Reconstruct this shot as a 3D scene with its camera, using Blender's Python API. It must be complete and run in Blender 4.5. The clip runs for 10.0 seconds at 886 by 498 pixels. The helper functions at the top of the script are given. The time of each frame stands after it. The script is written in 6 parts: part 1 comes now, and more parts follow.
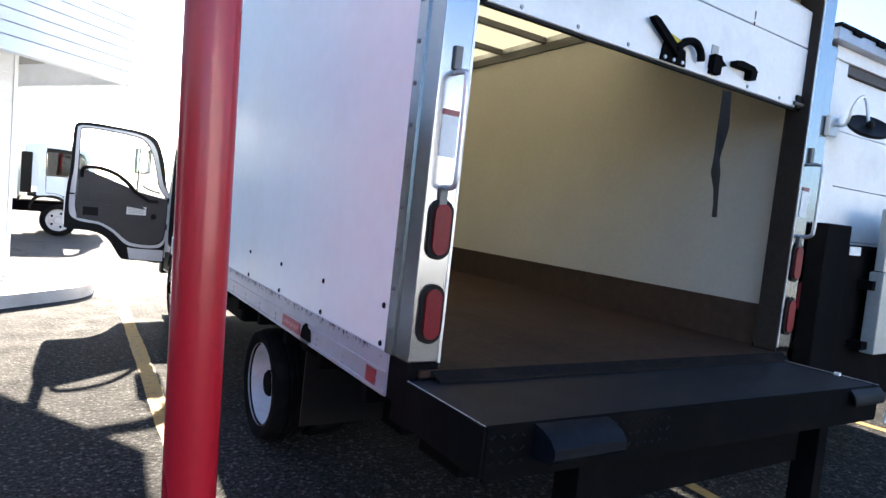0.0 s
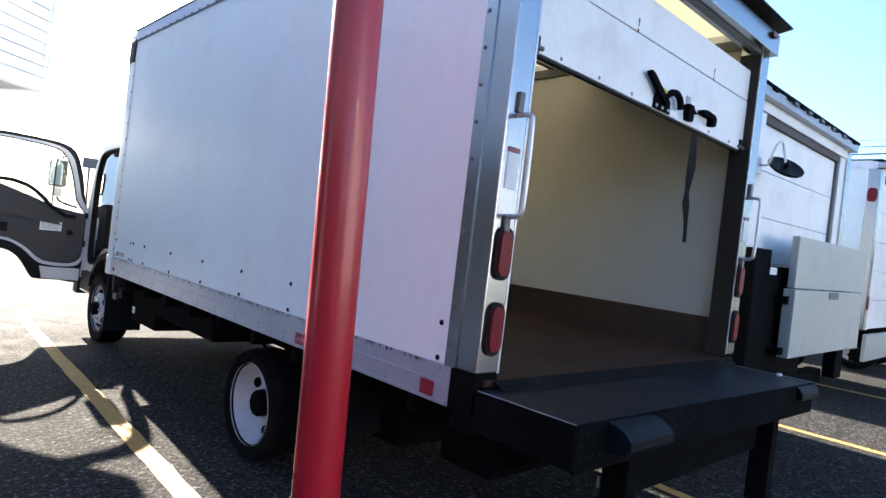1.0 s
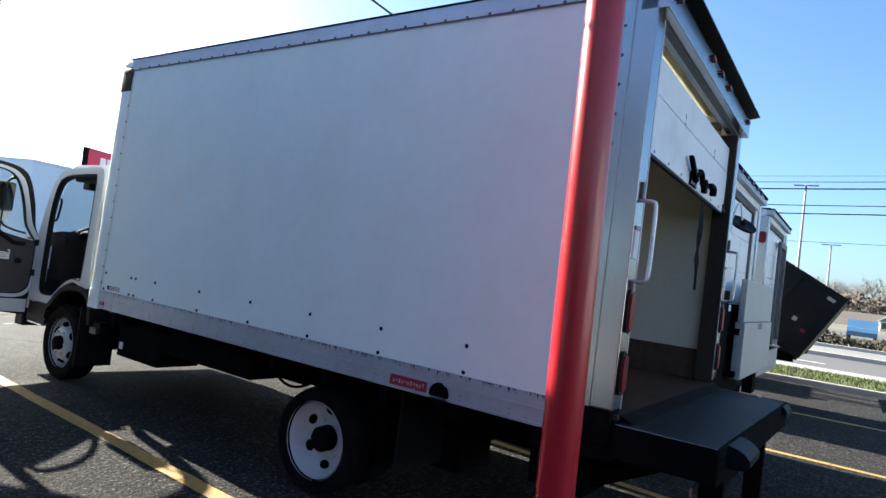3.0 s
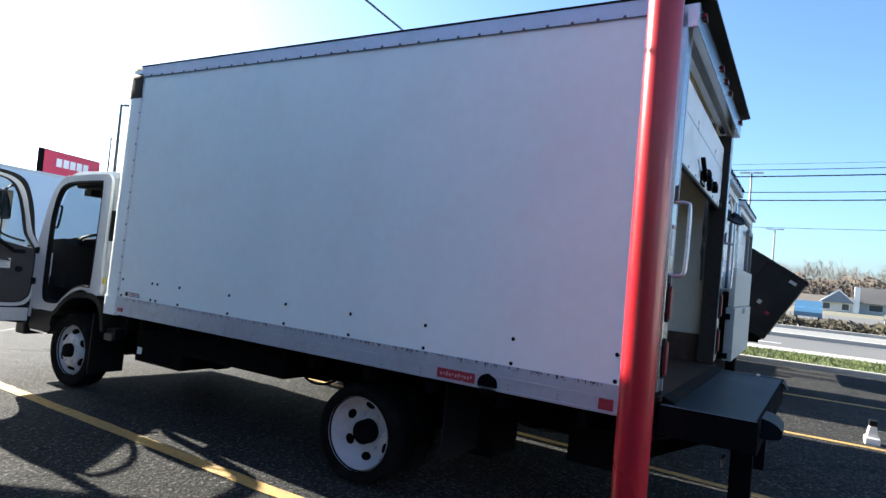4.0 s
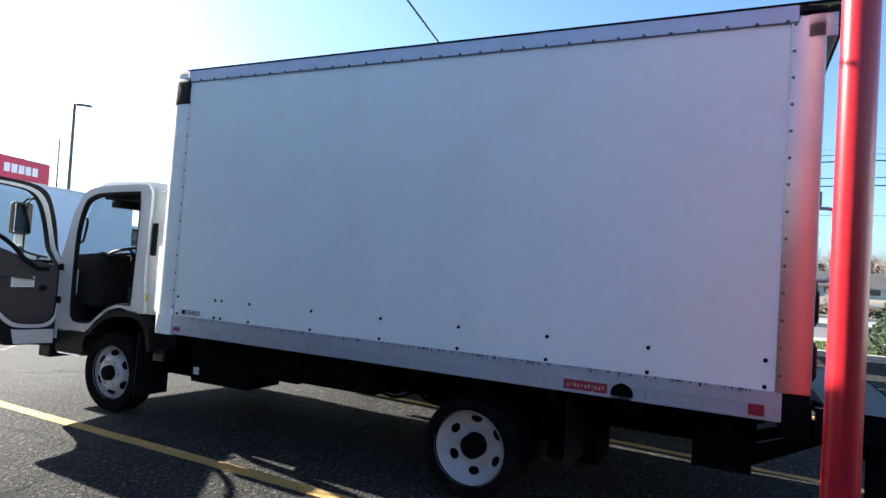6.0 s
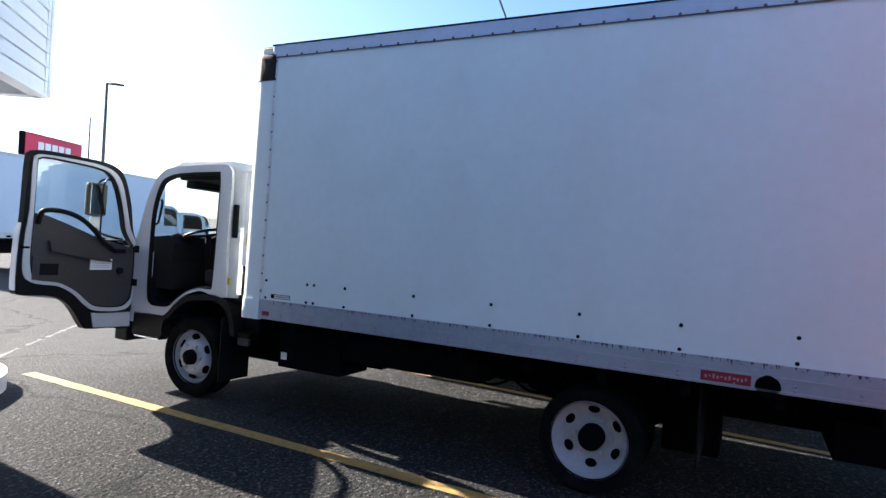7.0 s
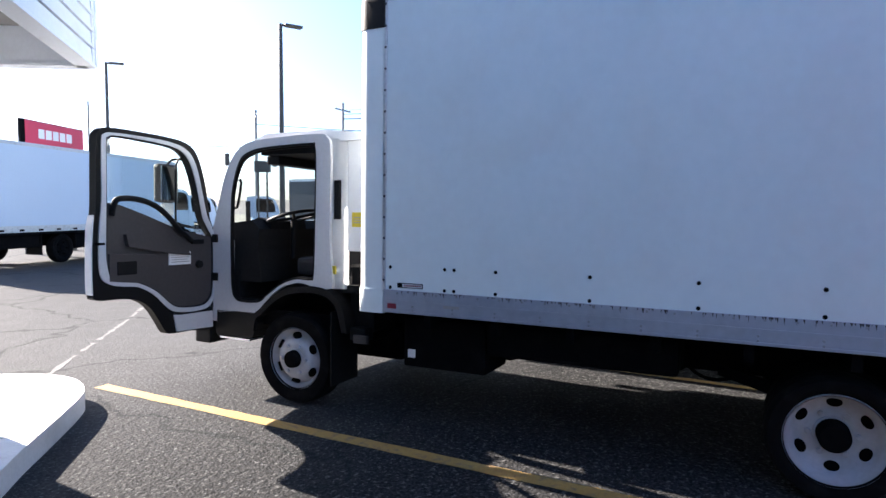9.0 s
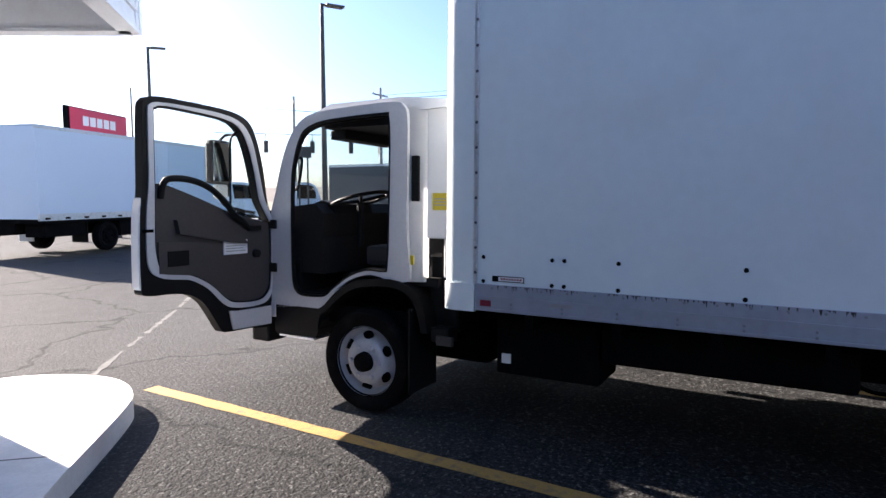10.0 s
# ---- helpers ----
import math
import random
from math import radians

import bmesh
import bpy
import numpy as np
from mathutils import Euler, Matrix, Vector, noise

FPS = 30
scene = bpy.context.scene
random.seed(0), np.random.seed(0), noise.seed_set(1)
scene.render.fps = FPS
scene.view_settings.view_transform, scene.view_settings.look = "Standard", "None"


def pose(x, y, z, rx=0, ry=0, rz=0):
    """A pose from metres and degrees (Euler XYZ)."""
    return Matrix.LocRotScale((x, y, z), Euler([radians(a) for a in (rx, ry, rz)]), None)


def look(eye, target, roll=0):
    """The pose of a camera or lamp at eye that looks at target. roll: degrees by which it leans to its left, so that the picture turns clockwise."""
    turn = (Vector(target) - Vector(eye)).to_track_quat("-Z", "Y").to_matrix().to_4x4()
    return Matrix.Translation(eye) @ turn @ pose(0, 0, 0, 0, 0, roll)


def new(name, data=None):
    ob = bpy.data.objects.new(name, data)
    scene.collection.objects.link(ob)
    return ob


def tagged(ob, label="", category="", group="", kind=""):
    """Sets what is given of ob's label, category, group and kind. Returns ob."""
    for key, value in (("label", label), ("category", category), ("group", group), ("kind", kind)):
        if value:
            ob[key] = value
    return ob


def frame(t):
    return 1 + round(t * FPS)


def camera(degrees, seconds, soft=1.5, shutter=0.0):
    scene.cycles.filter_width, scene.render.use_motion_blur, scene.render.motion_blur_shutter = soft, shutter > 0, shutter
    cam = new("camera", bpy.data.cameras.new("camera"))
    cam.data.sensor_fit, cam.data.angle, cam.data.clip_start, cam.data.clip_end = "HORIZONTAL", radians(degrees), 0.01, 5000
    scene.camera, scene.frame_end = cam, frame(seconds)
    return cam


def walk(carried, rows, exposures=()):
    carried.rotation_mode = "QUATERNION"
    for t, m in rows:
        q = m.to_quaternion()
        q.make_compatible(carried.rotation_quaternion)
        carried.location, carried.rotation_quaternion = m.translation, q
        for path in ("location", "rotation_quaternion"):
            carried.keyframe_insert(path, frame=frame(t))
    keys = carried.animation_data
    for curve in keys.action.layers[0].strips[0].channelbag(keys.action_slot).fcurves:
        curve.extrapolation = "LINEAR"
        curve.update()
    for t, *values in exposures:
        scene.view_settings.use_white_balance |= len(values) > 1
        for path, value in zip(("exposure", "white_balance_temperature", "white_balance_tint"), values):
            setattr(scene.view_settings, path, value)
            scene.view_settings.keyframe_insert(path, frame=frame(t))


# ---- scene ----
cam = camera(71.2, 10.0)
PATH = [
    (0, (-1.066, -1.780, 1.543), (0.011, -0.100, 1.412), 5.4),
    (0.5, (-1.380, -1.661, 1.527), (-0.168, -0.071, 1.474), 5.2),
    (1, (-1.735, -1.554, 1.507), (-0.364, -0.098, 1.469), 6.1),
    (1.5, (-2.033, -1.417, 1.546), (-0.570, -0.052, 1.570), 7.4),
    (2, (-2.288, -1.247, 1.577), (-0.795, 0.080, 1.691), 7.6),
    (2.5, (-2.613, -1.117, 1.564), (-1.006, 0.068, 1.677), 5.9),
    (2.7, (-2.727, -1.035, 1.572), (-1.103, 0.131, 1.636), 7.1),
    (3.8, (-3.277, -0.631, 1.557), (-1.571, 0.410, 1.613), 4.8),
    (4, (-3.368, -0.598, 1.556), (-1.647, 0.419, 1.608), 5.3),
    (4.5, (-3.487, -0.417, 1.554), (-1.725, 0.528, 1.578), 3.9),
    (5, (-3.572, -0.210, 1.591), (-1.789, 0.695, 1.657), 3.7),
    (5.2, (-3.614, -0.111, 1.592), (-1.823, 0.776, 1.677), 3.2),
    (6.3, (-3.839, 0.632, 1.571), (-2.020, 1.465, 1.578), 4.1),
    (6.5, (-3.840, 0.783, 1.562), (-2.003, 1.574, 1.550), 5.1),
    (7, (-3.925, 1.099, 1.575), (-2.139, 2.001, 1.550), 3.5),
    (7.5, (-3.999, 1.430, 1.576), (-2.210, 2.315, 1.447), 3.2),
    (8, (-3.917, 1.756, 1.578), (-2.140, 2.669, 1.472), 1.8),
    (8.5, (-3.817, 2.110, 1.560), (-2.055, 3.047, 1.439), 1.6),
    (9, (-3.728, 2.454, 1.563), (-1.937, 3.335, 1.438), 0.3),
    (9.5, (-3.508, 2.772, 1.559), (-1.780, 3.770, 1.424), -0.5),
    (10, (-3.297, 3.118, 1.522), (-1.561, 4.096, 1.352), -0.1),
]
EXPOSURES = [(0.0, 3.25, 6800, 10), (0.5, 3.3, 6750, 10), (1.0, 3.05, 6700, 10), (1.5, 3.05, 6650, 10), (2.0, 2.8, 6450, 8), (2.5, 2.35, 6400, 5),
             (4.5, 2.5, 6300, 4), (5.0, 2.45, 6350, 3), (6.5, 2.5, 6300, 8), (7.0, 2.45, 6250, 10), (8.0, 2.75, 6200, 12), (8.5, 2.7, 6200, 13), (9.0, 2.65, 6250, 14), (9.5, 2.4, 6350, 15), (10.0, 2.3, 6450, 16)]
walk(cam, [(t, look(eye, target, roll)) for t, eye, target, roll in PATH], EXPOSURES)

# ---- world, sun, exposure ----
SUN_TO = Vector((0.15, 2.02, 1.0)).normalized()
world = bpy.data.worlds.new("world")
scene.world = world
world.use_nodes = True
wn = world.node_tree
sky = wn.nodes.new("ShaderNodeTexSky")
sky.sky_type = "NISHITA"
sky.sun_disc = False
sky.sun_elevation = math.asin(SUN_TO.z)
sky.sun_rotation = math.atan2(SUN_TO.x, SUN_TO.y)
sky.air_density, sky.dust_density, sky.ozone_density = 0.92, 1.6, 5.6
bg = wn.nodes["Background"]
bg.inputs["Strength"].default_value = 0.061
wn.links.new(sky.outputs[0], bg.inputs["Color"])
sun_data = bpy.data.lights.new("sun", "SUN")
sun_data.energy, sun_data.angle, sun_data.color = 5.0, radians(0.5), (1.0, 0.90, 0.78)
sun = new("sun", sun_data)
sun.matrix_basis = look(SUN_TO * 60, (0, 0, 0))

# ---- materials ----
MATS = {}


def mat(name, color, rough=0.5, metal=0.0, var=0.08, big=0.7, fine=40.0, bump=0.0, bump_scale=120.0, rvar=0.1,
        stain=None, stain_amount=0.0, stain_scale=3.0, coat=0.0, spec=0.5, randomise=0.0):
    """A surface with variation at two scales, stains of its own and fine relief."""
    if name in MATS:
        return MATS[name]
    m = bpy.data.materials.new(name)
    m.use_nodes = True
    nt = m.node_tree
    b = nt.nodes["Principled BSDF"]
    co = nt.nodes.new("ShaderNodeTexCoord")

    def noise_at(scale, detail=4.0):
        n = nt.nodes.new("ShaderNodeTexNoise")
        n.inputs["Scale"].default_value, n.inputs["Detail"].default_value = scale, detail
        nt.links.new(co.outputs["Object"], n.inputs["Vector"])
        return n.outputs["Fac"]

    def ramp(src, lo, hi):
        r = nt.nodes.new("ShaderNodeMapRange")
        r.inputs["From Min"].default_value, r.inputs["From Max"].default_value = 0.3, 0.7
        r.inputs["To Min"].default_value, r.inputs["To Max"].default_value = lo, hi
        nt.links.new(src, r.inputs["Value"])
        return r.outputs["Result"]

    def times(a, c):
        x = nt.nodes.new("ShaderNodeMath")
        x.operation = "MULTIPLY"
        nt.links.new(a, x.inputs[0])
        nt.links.new(c, x.inputs[1])
        return x.outputs[0]

    f1, f2 = noise_at(big), noise_at(fine)
    value = times(ramp(f1, 1 - var, 1 + var), ramp(f2, 1 - var, 1 + var))
    if randomise:
        oi = nt.nodes.new("ShaderNodeObjectInfo")
        r = nt.nodes.new("ShaderNodeMapRange")
        r.inputs["To Min"].default_value, r.inputs["To Max"].default_value = 1 - randomise, 1 + randomise
        nt.links.new(oi.outputs["Random"], r.inputs["Value"])
        value = times(value, r.outputs["Result"])
    hsv = nt.nodes.new("ShaderNodeHueSaturation")
    hsv.inputs["Color"].default_value = (*color, 1)
    nt.links.new(value, hsv.inputs["Value"])
    out = hsv.outputs["Color"]
    if stain:
        mix = nt.nodes.new("ShaderNodeMix")
        mix.data_type = "RGBA"
        s = noise_at(stain_scale, 8.0)
        r = nt.nodes.new("ShaderNodeMapRange")
        r.inputs["From Min"].default_value, r.inputs["From Max"].default_value = 0.5, 0.75
        r.inputs["To Max"].default_value = stain_amount
        nt.links.new(s, r.inputs["Value"])
        nt.links.new(r.outputs["Result"], mix.inputs["Factor"])
        nt.links.new(out, mix.inputs["A"])
        mix.inputs["B"].default_value = (*stain, 1)
        out = mix.outputs["Result"]
    nt.links.new(out, b.inputs["Base Color"])
    nt.links.new(ramp(f1, max(0.03, rough - rvar * rough), min(1, rough + rvar * rough)), b.inputs["Roughness"])
    b.inputs["Metallic"].default_value = metal
    b.inputs["Coat Weight"].default_value = coat
    b.inputs["Specular IOR Level"].default_value = spec
    if bump:
        bn = nt.nodes.new("ShaderNodeBump")
        bn.inputs["Strength"].default_value, bn.inputs["Distance"].default_value = bump, 0.01
        nt.links.new(noise_at(bump_scale), bn.inputs["Height"])
        nt.links.new(bn.outputs["Normal"], b.inputs["Normal"])
    MATS[name] = m
    return m


def glass(name, color=(0.93, 0.98, 0.98), rough=0.02, clear=0.97):
    if name in MATS:
        return MATS[name]
    m = bpy.data.materials.new(name)
    m.use_nodes = True
    nt = m.node_tree
    nt.nodes.remove(nt.nodes["Principled BSDF"])
    t, g, mix, fr = (nt.nodes.new("ShaderNode" + k) for k in ("BsdfTransparent", "BsdfGlossy", "MixShader", "LayerWeight"))
    t.inputs["Color"].default_value = (*[c * clear for c in color], 1)
    g.inputs["Roughness"].default_value = rough
    fr.inputs["Blend"].default_value = 0.35
    low = nt.nodes.new("ShaderNodeMapRange")
    low.inputs["To Min"].default_value, low.inputs["To Max"].default_value = 0.03, 0.35
    nt.links.new(fr.outputs["Facing"], low.inputs["Value"])
    nt.links.new(low.outputs["Result"], mix.inputs[0])
    nt.links.new(t.outputs[0], mix.inputs[1])
    nt.links.new(g.outputs[0], mix.inputs[2])
    nt.links.new(mix.outputs[0], nt.nodes["Material Output"].inputs[0])
    MATS[name] = m
    return m


def translucent(name, color, share=0.6):
    m = bpy.data.materials.new(name)
    m.use_nodes = True
    nt = m.node_tree
    b = nt.nodes["Principled BSDF"]
    b.inputs["Base Color"].default_value = (*color, 1)
    b.inputs["Roughness"].default_value = 0.5
    t, mix = nt.nodes.new("ShaderNodeBsdfTranslucent"), nt.nodes.new("ShaderNodeMixShader")
    co, n = nt.nodes.new("ShaderNodeTexCoord"), nt.nodes.new("ShaderNodeTexNoise")
    n.inputs["Scale"].default_value = 25
    hsv = nt.nodes.new("ShaderNodeHueSaturation")
    hsv.inputs["Color"].default_value = (*color, 1)
    r = nt.nodes.new("ShaderNodeMapRange")
    r.inputs["To Min"].default_value, r.inputs["To Max"].default_value = 0.85, 1.1
    nt.links.new(co.outputs["Object"], n.inputs["Vector"])
    nt.links.new(n.outputs["Fac"], r.inputs["Value"])
    nt.links.new(r.outputs["Result"], hsv.inputs["Value"])
    nt.links.new(hsv.outputs["Color"], t.inputs["Color"])
    mix.inputs[0].default_value = share
    nt.links.new(b.outputs[0], mix.inputs[1])
    nt.links.new(t.outputs[0], mix.inputs[2])
    nt.links.new(mix.outputs[0], nt.nodes["Material Output"].inputs[0])
    MATS[name] = m
    return m


PANEL = mat("white_frp_panel", (0.695, 0.765, 0.775), 0.38, var=0.02, big=1.2, fine=14, bump=0.012, bump_scale=9, stain=(0.62, 0.60, 0.56), stain_amount=0.25, stain_scale=2.2)
DOORWHITE = mat("white_door_panel", (0.78, 0.77, 0.75), 0.45, var=0.03, stain=(0.45, 0.42, 0.38), stain_amount=0.35, stain_scale=3.5)
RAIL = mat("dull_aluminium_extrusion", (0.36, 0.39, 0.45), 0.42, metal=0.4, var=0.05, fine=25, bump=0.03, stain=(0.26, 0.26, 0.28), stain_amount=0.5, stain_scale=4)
ALU = mat("aluminium_rail", (0.62, 0.63, 0.65), 0.42, metal=0.85, var=0.08, fine=60, bump=0.05, stain=(0.25, 0.25, 0.25), stain_amount=0.5, stain_scale=14)
STEEL = mat("stainless_post", (0.40, 0.41, 0.42), 0.25, metal=1.0, var=0.03, fine=90, bump=0.01, bump_scale=6)
DARKRIVET = mat("dark_rivet", (0.09, 0.09, 0.10), 0.5, metal=0.5)
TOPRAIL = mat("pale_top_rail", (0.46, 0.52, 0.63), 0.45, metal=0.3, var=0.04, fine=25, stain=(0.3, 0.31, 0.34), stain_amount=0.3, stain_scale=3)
RIVET = mat("rivet_steel", (0.30, 0.31, 0.33), 0.5, metal=0.8)
BLACKPAINT = mat("black_chassis_paint", (0.004, 0.004, 0.0045), 0.9, spec=0.04, var=0.2, stain=(0.014, 0.012, 0.011), stain_amount=0.4, stain_scale=6)
PLATE = mat("worn_platform_steel", (0.010, 0.013, 0.018), 0.48, metal=0.05, spec=0.11, var=0.2, fine=80, bump=0.15, bump_scale=180, stain=(0.05, 0.047, 0.043), stain_amount=0.4, stain_scale=5)
PLATEDULL = mat("dull_threshold_steel", (0.011, 0.010, 0.010), 0.9, spec=0.05, var=0.25, fine=50, bump=0.1, stain=(0.04, 0.03, 0.024), stain_amount=0.4, stain_scale=7)
PLATELIP = mat("blue_black_lip_paint", (0.004, 0.0055, 0.009), 0.55, spec=0.10, var=0.15, stain=(0.03, 0.03, 0.03), stain_amount=0.3, stain_scale=9)
RUBBER = mat("tyre_rubber", (0.005, 0.005, 0.0055), 0.9, spec=0.05, var=0.15, bump=0.1, stain=(0.03, 0.028, 0.026), stain_amount=0.3, stain_scale=8)
WHEEL = mat("white_wheel_paint", (0.44, 0.45, 0.48), 0.4, var=0.05, stain=(0.3, 0.28, 0.26), stain_amount=0.45, stain_scale=9)
DARKHOLE = mat("black_void", (0.003, 0.003, 0.003), 0.95, spec=0.03)
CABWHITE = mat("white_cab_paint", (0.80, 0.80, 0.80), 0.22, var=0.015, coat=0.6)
# silver of the door edges, also the shaded tone of the white cab's near side
SILVERSHADE = mat("silver_and_shaded_white", (0.52, 0.52, 0.53), 0.35, var=0.04)
CABDARK = mat("black_cab_interior", (0.010, 0.0095, 0.0095), 0.7, spec=0.2, var=0.2)
TRIM = mat("dark_grey_plastic", (0.036, 0.032, 0.033), 0.6, var=0.1, bump=0.08, bump_scale=220)
BLACKPLASTIC = mat("black_plastic", (0.005, 0.005, 0.0055), 0.6, spec=0.16, var=0.15, bump=0.06)
SEATCLOTH = mat("dark_seat_cloth", (0.02, 0.02, 0.022), 0.9, var=0.15, bump=0.2)
DARKLENS = mat("dark_red_lens", (0.11, 0.008, 0.012), 0.25, var=0.1)
REDLENS = mat("red_lens", (0.15, 0.007, 0.014), 0.35, var=0.1, spec=0.2)
REDTAPE = mat("red_reflective_tape", (0.22, 0.014, 0.03), 0.3, var=0.1)
AMBER = mat("amber_lens", (0.6, 0.12, 0.04), 0.2, var=0.1)
WHITEPRINT = mat("white_print", (0.75, 0.75, 0.74), 0.5, var=0.04)
FADEDPRINT = mat("worn_pink_print", (0.42, 0.20, 0.21), 0.6, var=0.25, fine=90)
GREYPRINT = mat("grey_print", (0.35, 0.34, 0.33), 0.6, var=0.05)
YELLOWSTICK = mat("yellow_sticker", (0.62, 0.48, 0.03), 0.5, var=0.08)
LINER = mat("interior_liner", (0.50, 0.48, 0.425), 0.55, var=0.04, big=1.5, stain=(0.4, 0.37, 0.3), stain_amount=0.3, stain_scale=1.6)
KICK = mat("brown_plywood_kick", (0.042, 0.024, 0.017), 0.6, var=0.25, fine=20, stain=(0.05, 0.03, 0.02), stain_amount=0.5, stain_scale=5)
PLANK = mat("worn_floor_plank", (0.047, 0.027, 0.019), 0.75, spec=0.12, var=0.2, fine=25, bump=0.1, bump_scale=60, stain=(0.020, 0.014, 0.011), stain_amount=0.7, stain_scale=2.2, randomise=0.12)
JAMB = mat("dark_stained_jamb", (0.034, 0.026, 0.021), 0.7, spec=0.2, var=0.2)
DARKPANE = glass("dark_cab_glass", (0.12, 0.17, 0.20))
BOW = mat("roof_bow_steel", (0.12, 0.12, 0.12), 0.5, metal=0.5, var=0.1)
ROOFSKIN = translucent("translucent_roof_skin", (0.70, 0.68, 0.57), 0.54)
REDPOLE = mat("red_pole_paint", (0.42, 0.012, 0.022), 0.28, var=0.06, fine=30, bump=0.02, bump_scale=40, stain=(0.3, 0.02, 0.02), stain_amount=0.4, stain_scale=5, coat=0.12)
YELLOWPAINT = mat("worn_yellow_line_paint", (0.37, 0.22, 0.055), 0.8, var=0.12, fine=60, bump=0.3, bump_scale=150, stain=(0.10, 0.09, 0.08), stain_amount=0.75, stain_scale=16)
FADEDPAINT = mat("faded_white_line", (0.105, 0.105, 0.10), 0.85, var=0.2, fine=60, stain=(0.045, 0.045, 0.045), stain_amount=1.0, stain_scale=5)
KERB = mat("white_painted_concrete", (0.72, 0.71, 0.69), 0.7, var=0.06, bump=0.15, bump_scale=70, stain=(0.42, 0.40, 0.37), stain_amount=0.5, stain_scale=3)
CONCRETE = mat("grey_concrete", (0.32, 0.31, 0.29), 0.85, var=0.1, bump=0.2, bump_scale=60, stain=(0.25, 0.24, 0.22), stain_amount=0.5)
SIDING = mat("white_vinyl_siding", (0.70, 0.73, 0.77), 0.5, var=0.03, stain=(0.5, 0.48, 0.44), stain_amount=0.3, randomise=0.05)
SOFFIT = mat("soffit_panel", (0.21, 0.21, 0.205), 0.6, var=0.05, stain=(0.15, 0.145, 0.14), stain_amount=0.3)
GLASS = glass("clear_glass")
TINT = glass("tinted_glass", (0.82, 0.93, 0.95))
MIRROR = mat("mirror_glass", (0.8, 0.8, 0.8), 0.03, metal=1.0, var=0.0)
CHROME = mat("chrome", (0.7, 0.7, 0.7), 0.12, metal=1.0, var=0.02)
# white body paint with the blue of open shade put into its colour
SHADEDWHITE = mat("white_paint_in_blue_shade", (0.56, 0.66, 0.78), 0.35, var=0.02)
RUST = mat("rust_run", (0.16, 0.05, 0.03), 0.9, var=0.3)
SIGNRED = mat("red_sign_face", (0.55, 0.03, 0.07), 0.35, var=0.04)
GALV = mat("galvanised_pole", (0.30, 0.30, 0.30), 0.5, metal=0.4, var=0.1)
DARKPOLE = mat("dark_bronze_pole", (0.05, 0.045, 0.04), 0.5, var=0.1)
TIMBER = mat("weathered_timber_pole", (0.30, 0.29, 0.28), 0.85, var=0.2, fine=30)
GRASS = mat("spring_grass", (0.065, 0.088, 0.02), 0.85, var=0.35, big=1.5, fine=30)
BARK = mat("bare_twigs", (0.15, 0.125, 0.11), 0.9, var=0.25)
HEDGE = mat("brown_hedge_leaves", (0.035, 0.030, 0.018), 0.9, var=0.35)
CONIFER = mat("dark_conifer_needles", (0.018, 0.032, 0.014), 0.9, var=0.35)
ROADMAT = mat("grey_road_asphalt", (0.085, 0.085, 0.085), 0.85, var=0.08, big=0.2, fine=60)
ROOFSHINGLE = mat("blue_grey_shingles", (0.16, 0.20, 0.25), 0.85, var=0.15)
HOUSEWALL = mat("pale_house_wall", (0.55, 0.55, 0.52), 0.7, var=0.06)
CARDARK = mat("dark_car_paint", (0.02, 0.022, 0.03), 0.2, coat=0.8)
CARBLUE = mat("blue_car_paint", (0.06, 0.14, 0.24), 0.2, coat=0.8)
CARSILVER = mat("silver_car_paint", (0.45, 0.46, 0.48), 0.25, metal=0.4, coat=0.6)
DARKBOX = mat("dark_grey_body_paint", (0.06, 0.065, 0.07), 0.45, var=0.08)
DUMPBLACK = mat("black_dump_body_paint", (0.008, 0.0075, 0.008), 0.5, spec=0.2, var=0.2, stain=(0.03, 0.025, 0.022), stain_amount=0.4, stain_scale=3)


